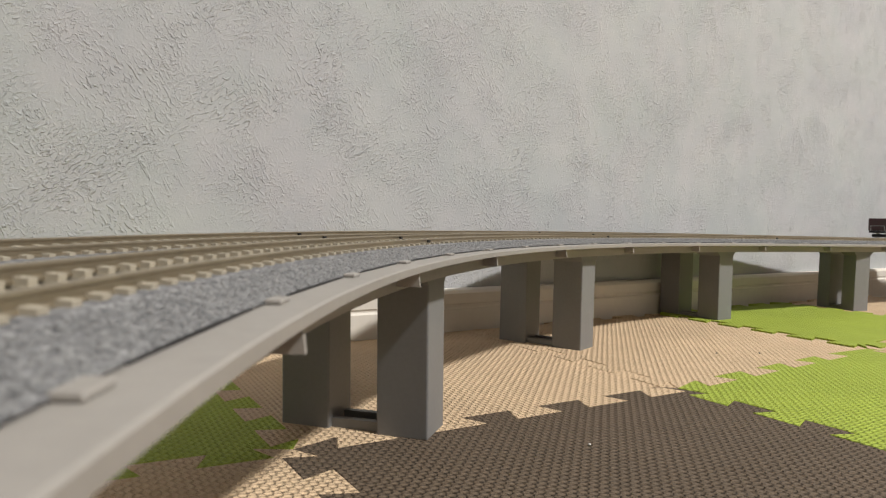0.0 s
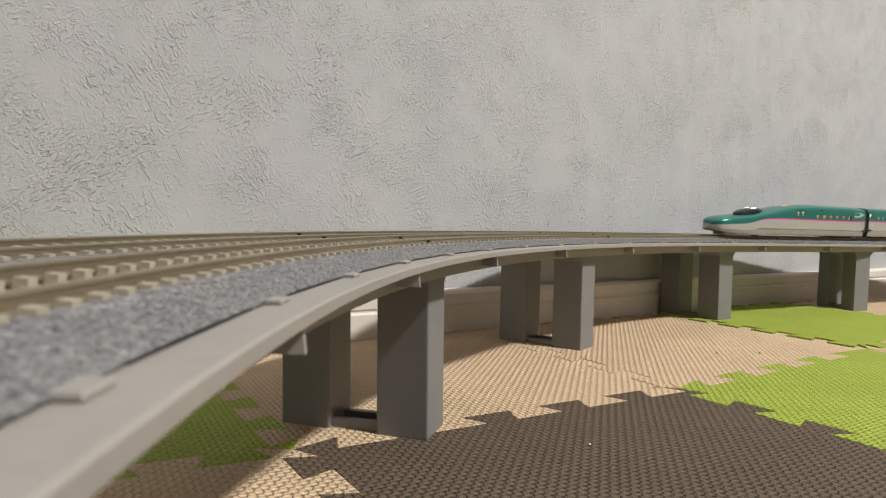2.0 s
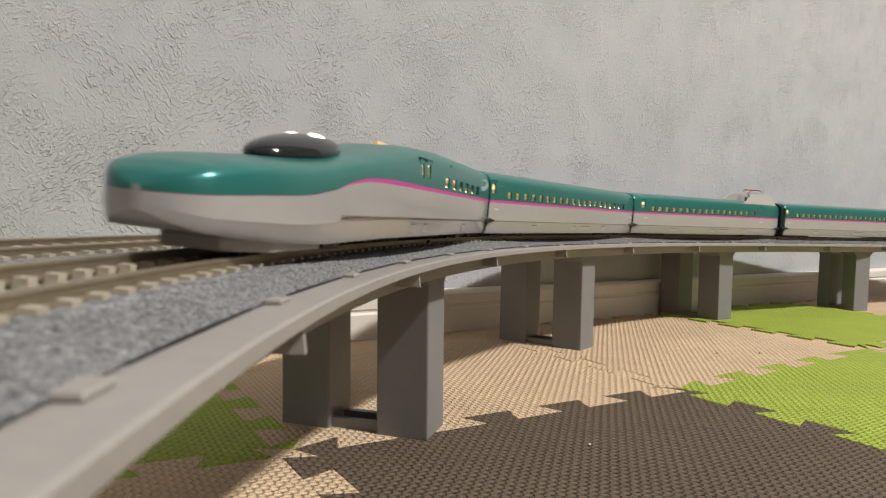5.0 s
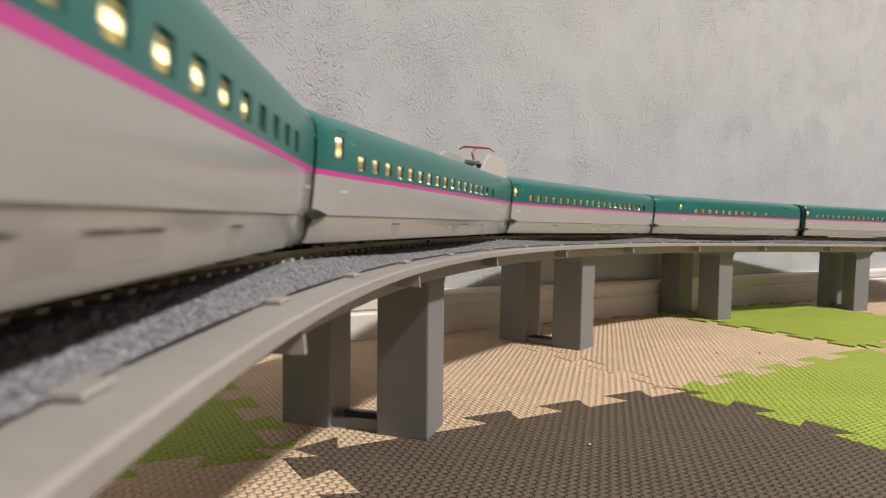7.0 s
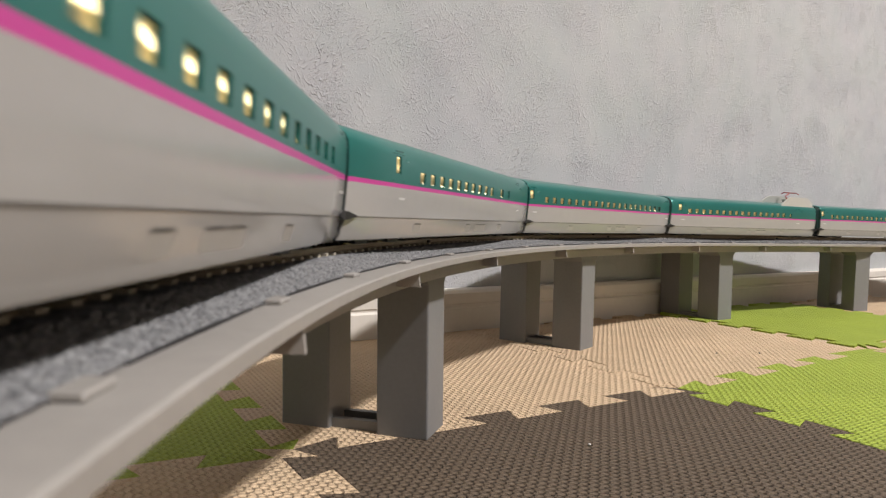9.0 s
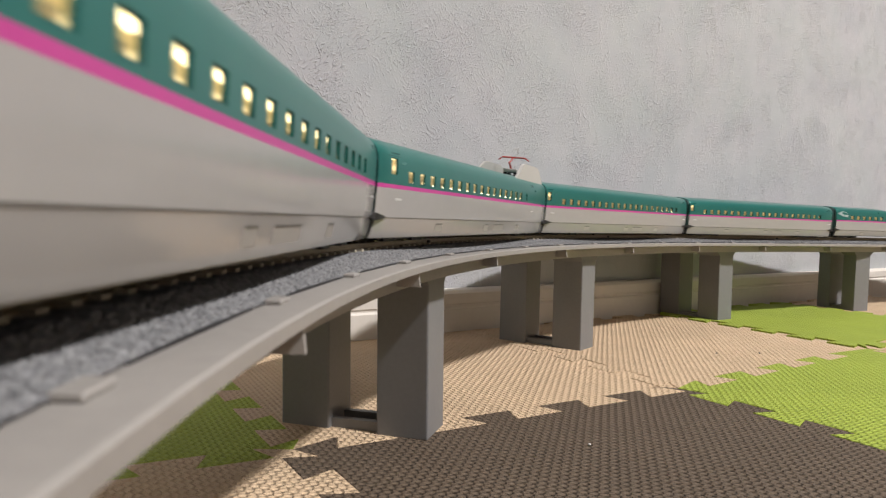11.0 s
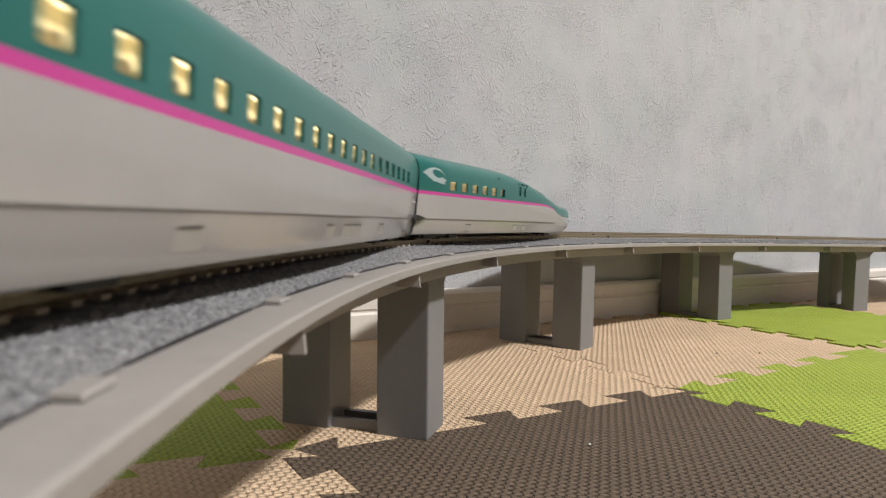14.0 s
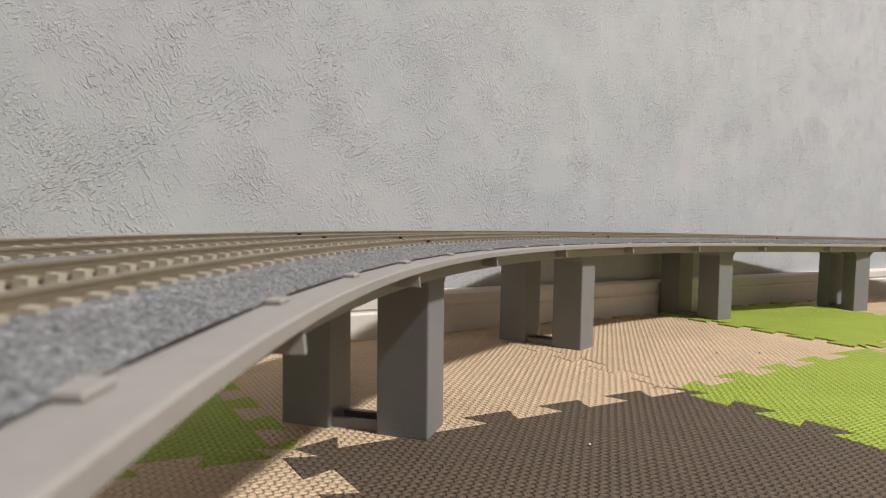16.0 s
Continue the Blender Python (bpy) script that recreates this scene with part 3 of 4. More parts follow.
def loft_bands(thing, rings, openings):
    """Skins the rings band by band, each band a part of its own, and leaves the window openings free."""
    last = 2 * TOP_ROW
    for (name, i0, i1), material in zip(BANDS, (WHITE, WHITE, PINK, GREEN)):
        bm = bmesh.new()
        idx = list(range(i0, i1 + 1))
        strips = [idx, [last - i for i in reversed(idx)]]
        if i1 == TOP_ROW:
            strips = [idx + [last - i for i in reversed(idx[:-1])]]
        for st in strips:
            rows = [[bm.verts.new(r[i]) for i in st] for r in rings]
            for k in range(len(rings) - 1):
                xm = (rings[k][0].x + rings[k + 1][0].x) / 2
                for j in range(len(st) - 1):
                    low = min(min(st[j], last - st[j]), min(st[j + 1], last - st[j + 1]))
                    if any(x0 < xm < x1 and a <= low < b for x0, x1, (a, b) in openings):
                        continue
                    bm.faces.new((rows[k][j], rows[k + 1][j], rows[k + 1][j + 1], rows[k][j + 1]))
        bmesh.ops.remove_doubles(bm, verts=bm.verts, dist=1e-6)
        bmesh.ops.recalc_face_normals(bm, faces=bm.faces)
        for f in bm.faces:
            f.smooth = True
        part(name, bm, material, thing)


def add_windows(thing, ring_at, openings, name="window"):
    """A dark reveal and a recessed pane in each opening, on both sides."""
    last = 2 * TOP_ROW
    for x0, x1, (a, b) in openings:
        for side in (1, -1):
            pick = range(a, b + 1) if side > 0 else [last - i for i in range(a, b + 1)]
            lo, hi = [ring_at(x0)[i] for i in pick], [ring_at(x1)[i] for i in pick]
            edge = lo + hi[::-1]
            mid = sum(edge, Vector()) / len(edge)
            inset = [mid + (v - mid) * 0.93 - Vector((0, side * 0.0004, 0)) for v in edge]
            proud = [mid + (v - mid) * 1.07 + Vector((0, side * 0.00003, 0)) for v in edge]
            bm = bmesh.new()
            rows = [[bm.verts.new(v) for v in r] for r in (proud, inset)]
            n = len(edge)
            for k in range(n):
                bm.faces.new((rows[0][k], rows[0][(k + 1) % n], rows[1][(k + 1) % n], rows[1][k]))
            bmesh.ops.recalc_face_normals(bm, faces=bm.faces)
            frame_ob = part(name, bm, GREEN_DARK, thing)
            bm = bmesh.new()
            q = [bm.verts.new(v) for v in inset]
            for k in range(b - a):
                f = (q[k], q[k + 1], q[n - 2 - k], q[n - 1 - k])
                bm.faces.new(f if side > 0 else f[::-1])
            part("pane", bm, PANE, frame_ob, "clear pane with warm light behind")


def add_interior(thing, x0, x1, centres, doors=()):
    """Added moulding inside the car: glowing plate, self-lit seats, bright blocks by the windows."""
    # emissive plate put in as the windows' warm backdrop
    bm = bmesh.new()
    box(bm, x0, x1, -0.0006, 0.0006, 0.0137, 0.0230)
    part("glow_plate", bm, GLOW_PLATE, thing, "amber glowing plate added behind the windows")
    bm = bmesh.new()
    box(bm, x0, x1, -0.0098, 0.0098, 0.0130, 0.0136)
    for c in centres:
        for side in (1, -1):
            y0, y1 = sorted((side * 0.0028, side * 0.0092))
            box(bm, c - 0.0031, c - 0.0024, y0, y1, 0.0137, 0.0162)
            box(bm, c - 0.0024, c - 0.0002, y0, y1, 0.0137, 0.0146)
    part("seats", bm, SEAT_GLOW, thing)
    # glowing blocks added for the bright dots in side and door panes
    bm = bmesh.new()
    for k, c in enumerate(centres):
        for side in (1, -1):
            y0, y1 = sorted((side * 0.0086, side * 0.0094))
            for dx in (-0.0010, 0.0001):
                box(bm, c + dx, c + dx + 0.0005, y0, y1, 0.0148, 0.0151)
    for c in doors:
        for side in (1, -1):
            y0, y1 = sorted((side * 0.0080, side * 0.0088))
            box(bm, c - 0.0009, c + 0.0006, y0, y1, 0.0186, 0.0190)
    part("glow_bead", bm, GLOW_BEAD, thing, "small bright glowing blocks along the windows")


def stations(marks, x0, x1, openings):
    xs = {x0, x1}
    xs.update(m for m in marks if x0 < m < x1)
    for a, b, rows in openings:
        xs.update((a, b))
    return sorted(xs)


def end_wall(thing, x, sgn):
    bm = bmesh.new()
    vs = [bm.verts.new(v) for v in ring(x, 0.985, 0.99)]
    bm.faces.new(vs if sgn > 0 else vs[::-1])
    part("end_wall", bm, HOOD, thing)


def side_y(z):
    for (y0, z0), (y1, z1) in zip(SECTION[:-1], SECTION[1:]):
        if z0 <= z <= z1:
            return y0 + (y1 - y0) * (z - z0) / (z1 - z0)
    return 0.0


def side_panel(bm, x0, x1, z0, z1, side, proud):
    """A thin rounded panel that follows the side of the body."""
    cx, cz, hx, hz = (x0 + x1) / 2, (z0 + z1) / 2, (x1 - x0) / 2, (z1 - z0) / 2
    r = min(hx, hz) * 0.35
    pts = []
    for qx, qz, a0 in ((1, 1, 0), (-1, 1, 90), (-1, -1, 180), (1, -1, 270)):
        for k in range(4):
            a = math.radians(a0 + 30 * k)
            pts.append((cx + qx * (hx - r) + r * math.cos(a), cz + qz * (hz - r) + r * math.sin(a)))
    out = [bm.verts.new((x, side * (side_y(z) + proud), z)) for x, z in pts]
    inn = [bm.verts.new((x, side * (side_y(z) - 0.0004), z)) for x, z in pts]
    n = len(pts)
    bm.faces.new(out)
    for i in range(n):
        bm.faces.new((out[i], inn[i], inn[(i + 1) % n], out[(i + 1) % n]))
    bmesh.ops.recalc_face_normals(bm, faces=bm.faces)


def add_panel(thing, name, x0, x1, z0, z1, material, proud=0.00005, label=""):
    for side in (1, -1):
        bm = bmesh.new()
        side_panel(bm, x0, x1, z0, z1, side, proud)
        part(name, bm, material, thing, label)


def door_outline(thing, x, half=0.0031):
    """The thin dark joint round a closed door."""
    for side in (1, -1):
        bm = bmesh.new()
        for a, b, z0, z1 in ((x - half, x - half + 0.00012, 0.0141, 0.0203), (x + half - 0.00012, x + half, 0.0141, 0.0203), (x - half, x + half, 0.0202, 0.02032)):
            side_panel(bm, a, b, z0, z1, side, 0.00003)
        part("door_joint", bm, GREEN_DARK, thing)


def add_chassis(thing, x0, x1):
    bm = bmesh.new()
    box(bm, x0, x1, -0.0097, 0.0097, 0.0019, 0.0042)
    part("chassis", bm, BLACK, thing)


def add_bogie(thing, x):
    bm = bmesh.new()
    box(bm, x - 0.013, x + 0.013, -0.0075, 0.0075, 0.0010, 0.0030)
    for dx in (-0.0083, 0.0083):
        box(bm, x + dx - 0.003, x + dx + 0.003, -0.0082, 0.0082, 0.0006, 0.0034)
    bogie = part("bogie", bm, BLACK, thing)
    for dx in (-0.0083, 0.0083):
        bm = bmesh.new()
        for y in (-0.0045, 0.0045):
            tube(bm, (x + dx, y - 0.0006, 0.0027), (x + dx, y + 0.0006, 0.0027), 0.0027, 14)
        tube(bm, (x + dx, -0.0045, 0.0027), (x + dx, 0.0045, 0.0027), 0.0006, 6)
        part("wheelset", bm, RAIL, bogie)


def add_coupling(thing, x, sgn):
    # hood between the cars, in two ribs
    bm = bmesh.new()
    for d0, d1, w in ((0.0, 0.0014, 0.945), (0.0014, 0.0032, 0.90)):
        vs = ring(0, w, 0.985)
        vs = [v for v in vs if v.z > 0.004]
        a = [bm.verts.new((x + sgn * d0, v.y, v.z)) for v in vs]
        b = [bm.verts.new((x + sgn * d1, v.y, v.z)) for v in vs]
        for i in range(len(vs) - 1):
            bm.faces.new((a[i], b[i], b[i + 1], a[i + 1]))
        bm.faces.new(b)
    bmesh.ops.recalc_face_normals(bm, faces=bm.faces)
    part("gangway_hood", bm, HOOD, thing, "dark green gangway hood")
    for side in (1, -1):
        bm = bmesh.new()
        o = [(x + sgn * 0.0032, 0.0072), (x - sgn * 0.0004, 0.0074), (x - sgn * 0.0018, 0.0071), (x - sgn * 0.0046, 0.0067), (x - sgn * 0.0046, 0.0064), (x - sgn * 0.0018, 0.0061), (x - sgn * 0.0004, 0.0058), (x + sgn * 0.0032, 0.0058)]
        va = [bm.verts.new((px, side * 0.0104, pz)) for px, pz in o]
        vb = [bm.verts.new((px, side * (0.0117 if abs(px - x) < 0.004 else 0.0114), pz)) for px, pz in o]
        bm.faces.new(va)
        bm.faces.new(vb[::-1])
        n = len(o)
        for i in range(n):
            bm.faces.new((va[i], vb[i], vb[(i + 1) % n], va[(i + 1) % n]))
        tube(bm, (x + sgn * 0.0004, side * 0.0108, 0.0060), (x + sgn * 0.0016, side * 0.0098, 0.0022), 0.0007, 8)
        bmesh.ops.recalc_face_normals(bm, faces=bm.faces)
        part("yaw_damper", bm, BLACK, thing, "black plastic damper")


def body_details(thing, x0, x1, vents):
    """Seam of the skirt, its hatches with dark slots, and small markings."""
    bm = bmesh.new()
    for side in (1, -1):
        y = side * (side_y(0.0064) + 0.00003)
        box(bm, x0, x1, min(y, y - side * 0.0002), max(y, y - side * 0.0002), 0.00632, 0.00650)
    part("skirt_seam", bm, DARK, thing)
    for x, wide, slots in vents:
        add_panel(thing, "hatch", x - wide, x, 0.0031, 0.0052, HATCH, 0.00003)
        # flat dark panels laid on the hatch stand for its slots
        for k in range(slots):
            w = wide / slots
            add_panel(thing, "vent_slot", x - wide + w * k + 0.0003, x - wide + w * (k + 1) - 0.0003, 0.0049, 0.00520, DARK, 0.00007)


MID_VENTS = ((0.0443, 0.0050, 1), (0.0018, 0.0045, 1), (-0.0080, 0.0120, 2), (-0.0360, 0.0047, 1))


def car_middle(kind):
    """kind: 'plain', 'buffet' (fewer windows) or 'pantograph'."""
    thing = empty("train_car")
    if kind == "plain":
        centres, half, doors = [0.0660 - 0.00685 * k for k in range(20)], 0.00145, [(0.0783, 0.00135)]
        extra, joints = [], [0.0783, -0.0752]
    elif kind == "buffet":
        centres, half, doors = [0.0417 - 0.0072 * k for k in range(10)], 0.0017, [(0.0568, 0.00125)]
        extra, joints = [(-0.0365, 0.0019), (-0.0469, 0.0009)], [0.0568, -0.0607]
    else:
        centres, half, doors = [0.0632 - 0.0068 * k for k in range(16)], 0.00155, [(0.0726, 0.0015)]
        extra, joints = [(-0.0475, 0.0009)], [0.0726, -0.0560]
    openings = [(c - half, c + half, SIDE_ROWS) for c in centres] + [(c - h, c + h, SIDE_ROWS) for c, h in extra] + [(c - h, c + h, DOOR_ROWS) for c, h in doors]
    marks = [-HALF + 0.0006 + (LEN - 0.0012) * k / 8 for k in range(9)]
    xs = stations(marks, -HALF, HALF, openings)
    loft_bands(thing, [ring(x, 0.985, 0.99) if abs(x) == HALF else ring(x) for x in xs], openings)
    add_windows(thing, ring, [o for o in openings if o[2] == SIDE_ROWS])
    add_windows(thing, ring, [o for o in openings if o[2] == DOOR_ROWS], "door_window")
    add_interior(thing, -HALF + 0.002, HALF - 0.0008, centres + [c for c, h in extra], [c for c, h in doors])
    end_wall(thing, HALF, 1)
    end_wall(thing, -HALF, -1)
    for x in joints:
        door_outline(thing, x)
        add_panel(thing, "side_display", x - 0.0062, x - 0.0040, 0.0187, 0.0193, HATCH_GREEN, 0.00004)
        add_panel(thing, "vent_slot", x - 0.0030, x + 0.0014, 0.0207, 0.0210, GREEN_DARK, 0.00004)
    for x in (joints[0] - 0.0030, joints[1] - 0.0020):
        add_panel(thing, "marking", x - 0.0016, x + 0.0016, 0.0104, 0.0109, MARKING, 0.00003, "small pale printed marking")
    body_details(thing, -HALF + 0.001, HALF - 0.001, MID_VENTS)
    add_chassis(thing, -HALF + 0.0015, HALF - 0.0015)
    for x in (-0.058, 0.058):
        add_bogie(thing, x)
    add_coupling(thing, HALF, 1)
    add_coupling(thing, -HALF, -1)
    if kind == "pantograph":
        add_pantograph(thing, -0.0625)
    return thing


def add_pantograph(thing, xp):
    for side in (1, -1):
        bm = bmesh.new()
        y = side * 0.0091
        o = [(-0.0800, 0.0222), (-0.0370, 0.0222), (-0.0470, 0.0280), (-0.0490, 0.0287), (-0.0515, 0.0290), (-0.0695, 0.0290), (-0.0720, 0.0286), (-0.0740, 0.0276)]
        lean = [0.0007 * (pz - 0.0222) / 0.0068 for px, pz in o]
        a = [bm.verts.new((px, y - side * d, pz)) for (px, pz), d in zip(o, lean)]
        b = [bm.verts.new((px, y - side * (d + 0.0010), pz)) for (px, pz), d in zip(o, lean)]
        bm.faces.new(a)
        bm.faces.new(b[::-1])
        n = len(o)
        for i in range(n):
            bm.faces.new((a[i], b[i], b[(i + 1) % n], a[(i + 1) % n]))
        bmesh.ops.recalc_face_normals(bm, faces=bm.faces)
        part("noise_shield", bm, SHIELD, thing, "pale grey pantograph noise shield")
    bm = bmesh.new()
    box(bm, xp - 0.0042, xp + 0.0042, -0.0030, 0.0030, 0.0258, 0.0272)
    bevel_all(bm, 0.0004, 2)
    base = part("pantograph_base", bm, SHIELD, thing, "pale grey pantograph frame")
    bm = bmesh.new()
    for dx in (-0.0030, 0.0030):
        for dy in (-0.0022, 0.0022):
            tube(bm, (xp + dx, dy, 0.0236), (xp + dx, dy, 0.0259), 0.0008, 10)
    part("insulator", bm, BLACK, base)
    bm = bmesh.new()
    tube(bm, (xp + 0.002, 0, 0.0271), (xp + 0.0060, 0, 0.0294), 0.00040)
    tube(bm, (xp + 0.0060, 0, 0.0294), (xp + 0.0005, 0, 0.0318), 0.00032)
    part("pantograph_arm", bm, RED, thing, "dark red pantograph arm")
    bm = bmesh.new()
    for dx in (0.0, 0.0011):
        tube(bm, (xp + dx, -0.0048, 0.0320), (xp + dx, 0.0048, 0.0320), 0.00030)
    for sy in (-1, 1):
        tube(bm, (xp, sy * 0.0048, 0.0320), (xp, sy * 0.0066, 0.0309), 0.00024)
    part("pantograph_head", bm, RED, thing)


TIP = 0.0884
# head car, by distance back from the tip of its nose: roof, half width, keel, lower edge of the green, thickness of the pink line
ROOF = [(0, 0.0086), (0.0012, 0.0104), (0.004, 0.0119), (0.009, 0.0130), (0.016, 0.0138), (0.026, 0.0145), (0.036, 0.0155), (0.046, 0.0170), (0.060, 0.0195), (0.076, 0.0221), (0.093, 0.0236), (0.106, 0.0241)]
WIDE = [(0, 0.0006), (0.0006, 0.0034), (0.0018, 0.0058), (0.004, 0.0078), (0.009, 0.0094), (0.018, 0.0103), (0.036, 0.0108), (0.065, 0.0112), (0.1, 0.0112)]
KEEL = [(0, 0.0056), (0.0012, 0.0043), (0.004, 0.0034), (0.010, 0.0028), (0.020, 0.0020), (0.032, 0.0016), (0.06, 0.0021), (0.12, 0.0021)]
BELT = [(0, 0.0078), (0.012, 0.0086), (0.024, 0.0091), (0.032, 0.0102), (0.040, 0.0119), (0.048, 0.0128), (0.060, 0.0130), (0.1, 0.0130)]
LINE = [(0, 0.00005), (0.034, 0.00005), (0.046, 0.0006), (0.060, 0.0009), (0.1, 0.0009)]


def curve(pts, d):
    for (d0, v0), (d1, v1) in zip(pts[:-1], pts[1:]):
        if d <= d1:
            q = (d - d0) / (d1 - d0)
            return v0 + (v1 - v0) * (q if d0 < 0.004 else q * q * (3 - 2 * q) * 0.35 + q * 0.65)
    return pts[-1][1]


def nose_ring(x):
    if x <= -HALF:
        return ring(x, 0.985, 0.99)
    d = max(TIP - x, 0.0)
    top, w, low, belt, line = (curve(c, d) for c in (ROOF, WIDE, KEEL, BELT, LINE))
    pts = []
    for i, (y, z) in enumerate(SECTION):
        if i <= 5:
            zz = low + (z - SECTION[0][1]) / (SECTION[5][1] - SECTION[0][1]) * (belt - low)
        elif i == 6:
            zz = belt + line
        else:
            zz = belt + line + (z - SECTION[6][1]) / (SECTION[-1][1] - SECTION[6][1]) * (top - belt - line)
        pts.append((y / 0.0112 * w, zz))
    return [Vector((x, y, z)) for y, z in pts] + [Vector((x, -y, z)) for y, z in reversed(pts[:-1])]


def car_nose(leading):
    """Head car: its nose points along +x."""
    thing = empty("train_head_car")
    centres = [-0.0590 + 0.0083 * k for k in range(6)]
    openings = [(c - 0.0021, c + 0.0021, SIDE_ROWS) for c in centres] + [(c - 0.0010, c + 0.0010, DOOR_ROWS) for c in (0.0010, 0.0066)]
    ds = [0.106, 0.098, 0.088, 0.080, 0.072, 0.066, 0.060, 0.055, 0.050, 0.046, 0.042, 0.038, 0.034, 0.030, 0.026, 0.022, 0.018, 0.014, 0.011, 0.009, 0.007, 0.0055, 0.004, 0.003, 0.0022, 0.0015, 0.0009, 0.0004]
    marks = [-HALF + v for v in (0.0006, 0.02, 0.04, 0.052)] + [TIP - d for d in ds]
    xs = stations(marks, -HALF, TIP, openings)
    rings = [nose_ring(x) for x in xs]
    loft_bands(thing, rings, openings)
    add_windows(thing, nose_ring, openings[:6])
    add_windows(thing, nose_ring, openings[6:], "door_window")
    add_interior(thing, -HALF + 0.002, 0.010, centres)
    bm = bmesh.new()
    rows = [[bm.verts.new(r[0]), bm.verts.new(r[-1])] for r in rings[3:]]
    for a, b in zip(rows[:-1], rows[1:]):
        bm.faces.new((a[0], b[0], b[1], a[1]))
    part("underside", bm, WHITE, thing)
    bm = bmesh.new()
    bm.faces.new([bm.verts.new(v) for v in rings[-1]])
    part("nose_cap", bm, WHITE, thing)
    bm = bmesh.new()
    prism(bm, [(TIP - 0.034, 0.0085), (TIP - 0.034, -0.0085), (TIP - 0.018, -0.0085), (TIP - 0.011, -0.0045), (TIP - 0.011, 0.0045), (TIP - 0.018, 0.0085)], 0.0007, 0.0027)
    bmesh.ops.recalc_face_normals(bm, faces=bm.faces)
    bevel_all(bm, 0.0004, 2)
    part("snow_plough", bm, HATCH, thing)
    end_wall(thing, -HALF, -1)
    bm = bmesh.new()
    bmesh.ops.create_uvsphere(bm, u_segments=28, v_segments=14, radius=1.0, matrix=Matrix.Translation((0.0490, 0, 0.0166)) @ Matrix.Rotation(0.13, 4, "Y") @ Matrix.Diagonal((0.0140, 0.0060, 0.0030, 1)))
    canopy = part("cab_canopy", bm, CAB_GLASS, thing, "dark glass cab canopy", True)
    for side in (1, -1):
        bm = bmesh.new()
        bmesh.ops.create_uvsphere(bm, u_segments=14, v_segments=8, radius=1.0, matrix=Matrix.Translation((0.0462, side * 0.0026, 0.0192)) @ Matrix.Rotation(0.05, 4, "Y") @ Matrix.Rotation(-side * 0.45, 4, "X") @ Matrix.Diagonal((0.0030, 0.0014, 0.0006, 1)))
        part("headlight", bm, HEADLIGHT if leading else CAB_GLASS, canopy, "bright white headlight" if leading else "unlit lamp", True)
    add_chassis(thing, -HALF + 0.0015, 0.045)
    body_details(thing, -HALF + 0.001, 0.052, ((-0.0420, 0.0048, 1), (0.0015, 0.0040, 1), (0.0120, 0.0042, 1)))
    for x in (0.0010, 0.0066):
        door_outline(thing, x, 0.0024)
    add_panel(thing, "vent_slot", -0.0230, -0.0205, 0.0203, 0.0210, GREEN_DARK, 0.00004)
    for x in (-0.058, 0.058):
        add_bogie(thing, x)
    add_coupling(thing, -HALF, -1)
    # emblem: a bird with its wing swept round
    for side in (1, -1):
        bm = bmesh.new()
        head_o = [(0.0, 0.58), (0.10, 0.70), (0.26, 0.88), (0.40, 0.80), (0.39, 0.62), (0.48, 0.45), (0.36, 0.22), (0.27, 0.26), (0.15, 0.42), (0.06, 0.52)]
        wing = [(0.26, 0.88), (0.50, 1.0), (0.74, 0.90), (0.88, 0.64), (0.98, 0.42), (0.84, 0.66), (0.70, 0.82), (0.52, 0.88), (0.40, 0.80)]
        tail = [(0.48, 0.45), (0.64, 0.34), (0.82, 0.42), (1.0, 0.26), (0.90, 0.14), (0.95, 0.0), (0.74, 0.0), (0.48, 0.12), (0.42, 0.04), (0.36, 0.22)]
        for o in (head_o, wing, tail):
            bm.faces.new([bm.verts.new((-0.0790 + px * 0.0150, side * (side_y(0.0163 + pz * 0.0042) + 0.00007), 0.0163 + pz * 0.0042)) for px, pz in o])
        bmesh.ops.recalc_face_normals(bm, faces=bm.faces)
        part("emblem", bm, SILVER, thing, "silver bird-like emblem")
    return thing


def train_pose(s, forward, rail_z=Z_RAIL, off=0.0):
    """Pose of a car whose middle is at s; forward: -1 runs towards falling s."""
    p0, p1 = plan(s - 0.058, off)[0], plan(s + 0.058, off)[0]
    f = ((p1 - p0) * forward).normalized()
    c = (p0 + p1) / 2
    n = plan(s)[2]
    cant = cant_at(s)
    up = Vector((0, 0, 1)) - n * cant
    l = up.cross(f).normalized()
    up = f.cross(l).normalized()
    return Matrix(((f.x, l.x, up.x, c.x), (f.y, l.y, up.y, c.y), (f.z, l.z, up.z, rail_z), (0, 0, 0, 1)))


# where the joint of the first two cars is, in radians of the track's circle, time by time
JOINT = [(0, 1.901), (1.5, 1.459), (3.5, 0.8669), (4.2, 0.6556), (6.3, 0.0055), (7, -0.2201), (9, -0.8629), (12.5, -1.979), (14.5, -2.609), (14.8, -2.697), (15.5, -2.923), (16, -3.092)]


def joint_at(t):
    for k in range(len(JOINT) - 1):
        if t <= JOINT[k + 1][0] or k == len(JOINT) - 2:
            (t1, v1), (t2, v2) = JOINT[k], JOINT[k + 1]
            d = (v2 - v1) / (t2 - t1)
            m1 = d if k == 0 else 0.5 * (d + (v1 - JOINT[k - 1][1]) / (t1 - JOINT[k - 1][0]))
            m2 = d if k == len(JOINT) - 2 else 0.5 * (d + (JOINT[k + 2][1] - v2) / (JOINT[k + 2][0] - t2))
            h = t2 - t1
            q = (t - t1) / h
            return (2 * q**3 - 3 * q**2 + 1) * v1 + (q**3 - 2 * q**2 + q) * h * m1 + (-2 * q**3 + 3 * q**2) * v2 + (q**3 - q**2) * h * m2


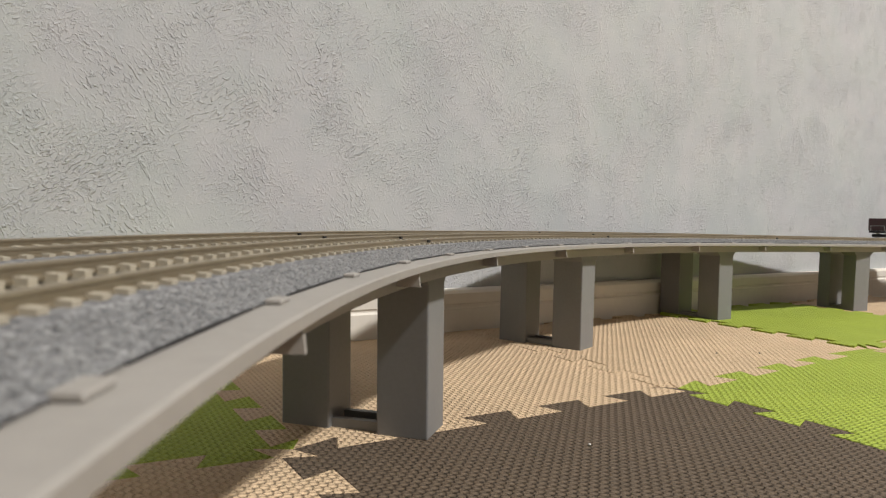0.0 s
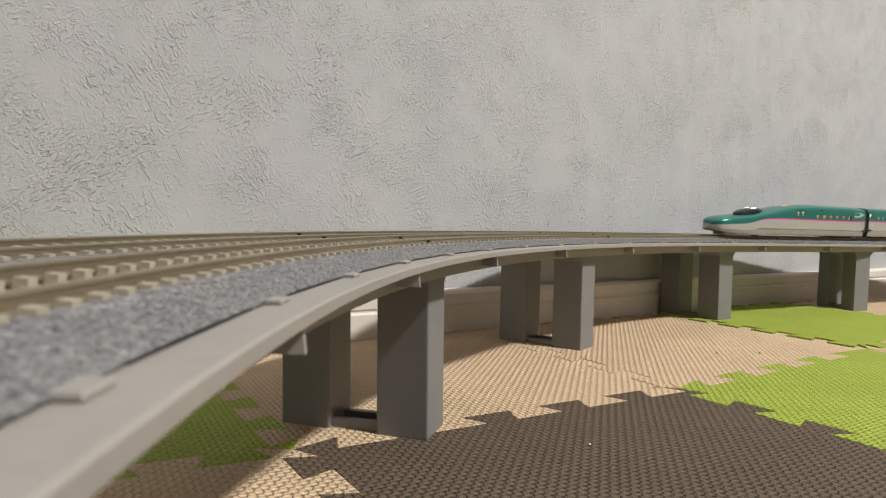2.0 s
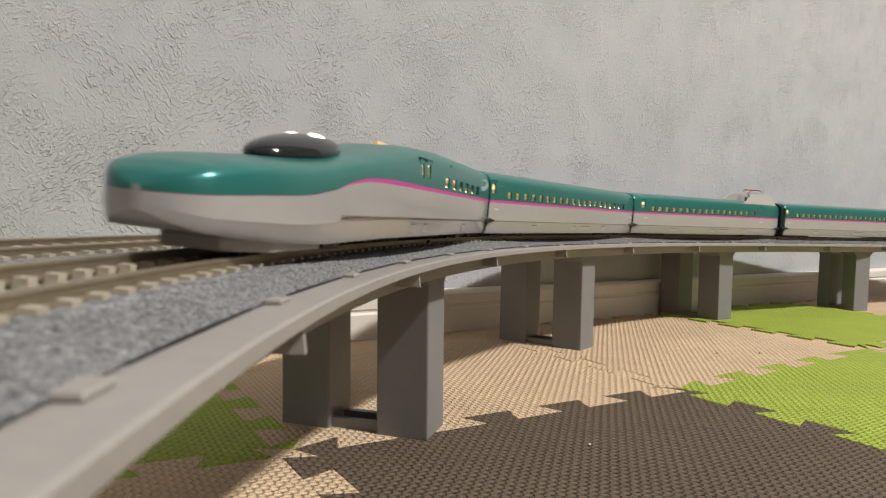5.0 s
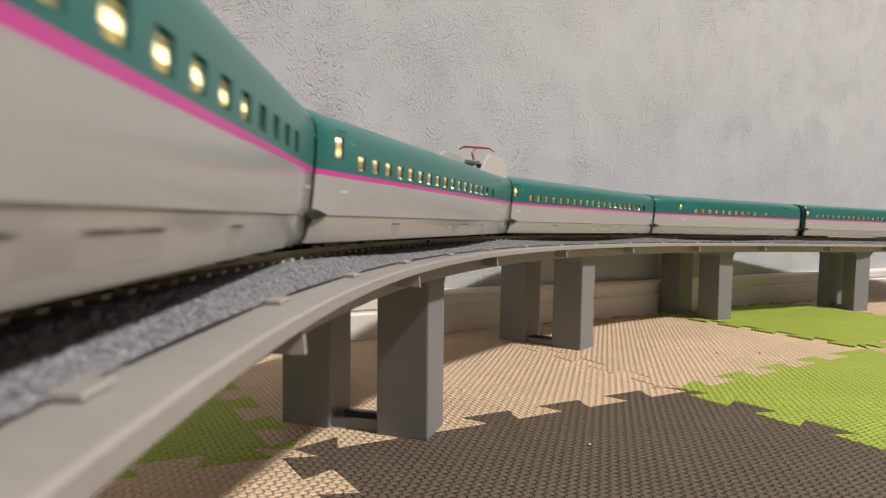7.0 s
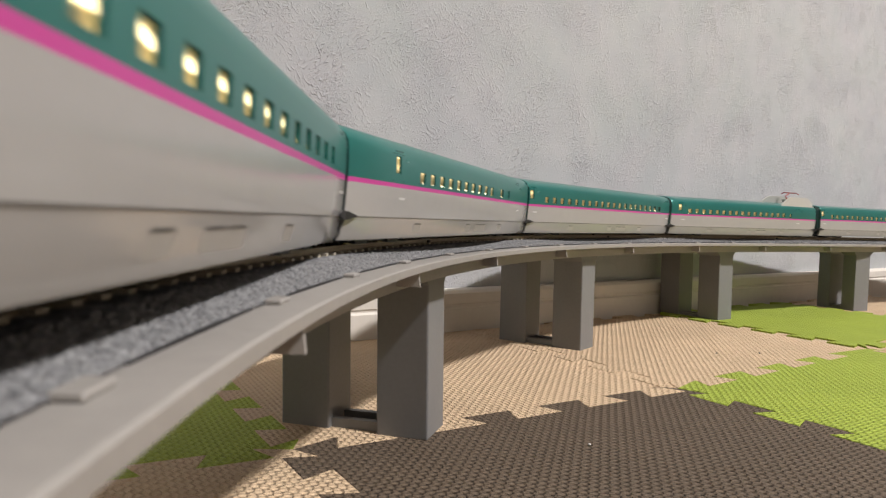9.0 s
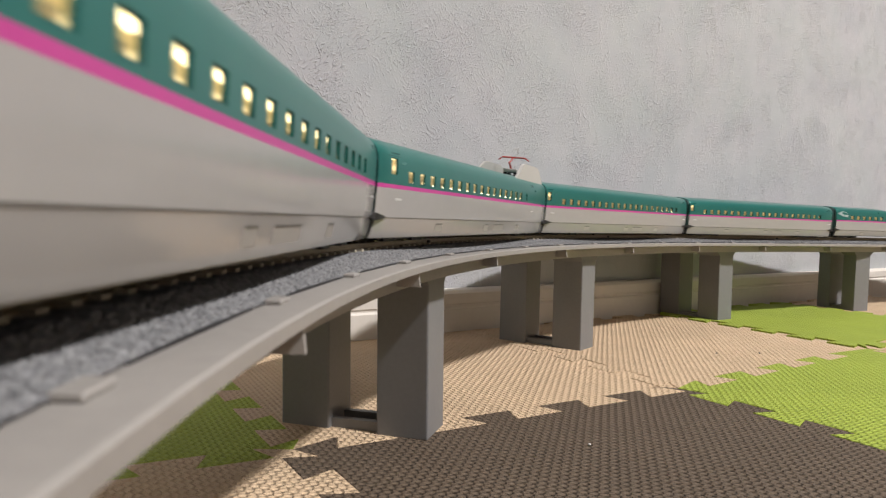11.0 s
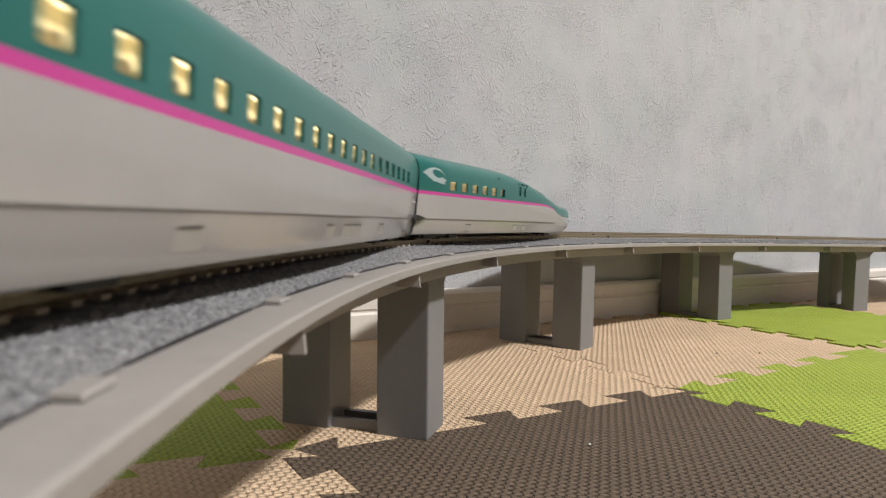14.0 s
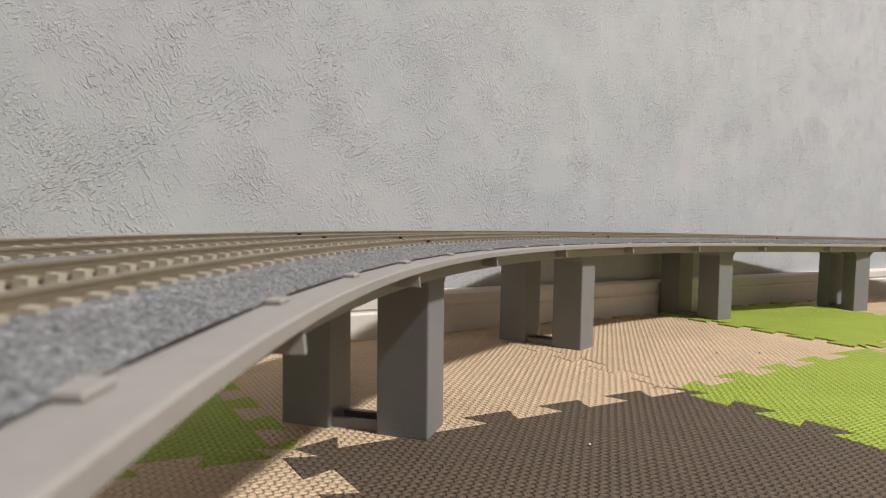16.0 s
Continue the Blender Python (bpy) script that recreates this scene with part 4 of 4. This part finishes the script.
GROUP = "cars of the high-speed train"
head = tagged(car_nose(True), "green and white high-speed train head car, long nose, headlights on", "train car", GROUP)
tail = tagged(car_nose(False), "green and white high-speed train tail car with long nose", "train car", GROUP)
mid_car = tagged(car_middle("plain"), "green and white high-speed train car, pink line, lit windows", "train car", GROUP)
buffet_car = tagged(car_middle("buffet"), "green and white train car with ten lit windows, pink line", "train car", GROUP)
panto_car = tagged(car_middle("pantograph"), "green and white train car with pantograph and grey shields", "train car", GROUP)
CARS = [head, mid_car, panto_car]
for k in range(3, 9):
    if k == 4:
        CARS.append(buffet_car)
    else:
        CARS.append(copy_thing(panto_car if k == 6 else mid_car, pose(0, 0, 0)))
CARS.append(tail)


def goods_wagon():
    """Maroon wagon on the outer track, seen from its rear end."""
    thing = empty("goods_wagon")
    bm = bmesh.new()
    box(bm, -0.045, 0.045, -0.0095, 0.0095, 0.0065, 0.0180)
    bevel_all(bm, 0.0004, 1)
    part("body", bm, MAROON, thing)
    for k in range(7):
        bm = bmesh.new()
        x = -0.044 + k * 0.0146
        for side in (1, -1):
            box(bm, x - 0.0005, x + 0.0005, min(side * 0.0094, side * 0.0101), max(side * 0.0094, side * 0.0101), 0.0066, 0.0178)
        part("rib", bm, MAROON, thing)
    bm = bmesh.new()
    box(bm, -0.0490, 0.049, -0.0070, 0.0070, 0.0045, 0.0064)
    part("underframe", bm, BLACK, thing)
    for x in (-0.030, 0.030):
        add_bogie(thing, x)
    bm = bmesh.new()
    for side in (1, -1):
        box(bm, -0.0430, -0.0405, min(side * 0.0102, side * 0.0096), max(side * 0.0102, side * 0.0096), 0.0150, 0.0160)
    part("plate", bm, WHITE, thing, "small white plate")
    bm = bmesh.new()
    tube(bm, (-0.0480, -0.006, 0.0064), (-0.0480, -0.006, 0.0110), 0.0002, 6)
    tube(bm, (-0.0480, 0.006, 0.0064), (-0.0480, 0.006, 0.0110), 0.0002, 6)
    tube(bm, (-0.0480, -0.006, 0.0110), (-0.0480, 0.006, 0.0110), 0.0002, 6)
    part("handrail", bm, WHITE, thing)
    return tagged(thing, "dark maroon goods wagon on the outer track", "goods wagon")


wagon = goods_wagon()


def crumb(x, y, r, material, label):
    """A tiny bit of lint or dirt lying on a mat."""
    bm = bmesh.new()
    bmesh.ops.create_icosphere(bm, subdivisions=2, radius=r)
    for v in bm.verts:
        v.co *= 1 + 0.5 * noise.noise(v.co * (1.5 / r) + Vector((x * 50, y * 50, 0)))
        v.co.z *= 0.55
    ob = part("crumb", bm, material)
    low = min(v.co.z for v in ob.data.vertices)
    ob.matrix_world = pose(x, y, 0.0002 - low)
    tagged(ob, label, "crumb", "crumbs on the foam mats")


LINT = plain("lint", (0.75, 0.74, 0.72), 0.9, 0, 0.1, 900)
crumb(0.0427, 0.1879, 0.00042, LINT, "tiny white speck of lint on the brown mat")
crumb(0.1361, 0.3310, 0.00050, DARK, "tiny dark crumb on the beige mat")
crumb(0.1587, 0.3342, 0.00045, DARK, "tiny dark crumb on the beige mat")


def motions():
    times = [k * 0.25 for k in range(int(CLIP / 0.25) + 1)]
    da = PITCH / R
    for i, car in enumerate(CARS):
        back = i == 9
        rows = []
        for t in times:
            s = (joint_at(t) + (i - 0.5) * da) * R
            rows.append((t, train_pose(s, 1 if back else -1, Z_RAIL, TRACK_IN - 0.0014)))
        walk(car, rows)
    rows = []
    for t in times:
        s = 0.806 + 0.095 * t
        rows.append((t, train_pose(s, 1, Z_RAIL, TRACK_IN + SPACING)))
    walk(wagon, rows)


motions()
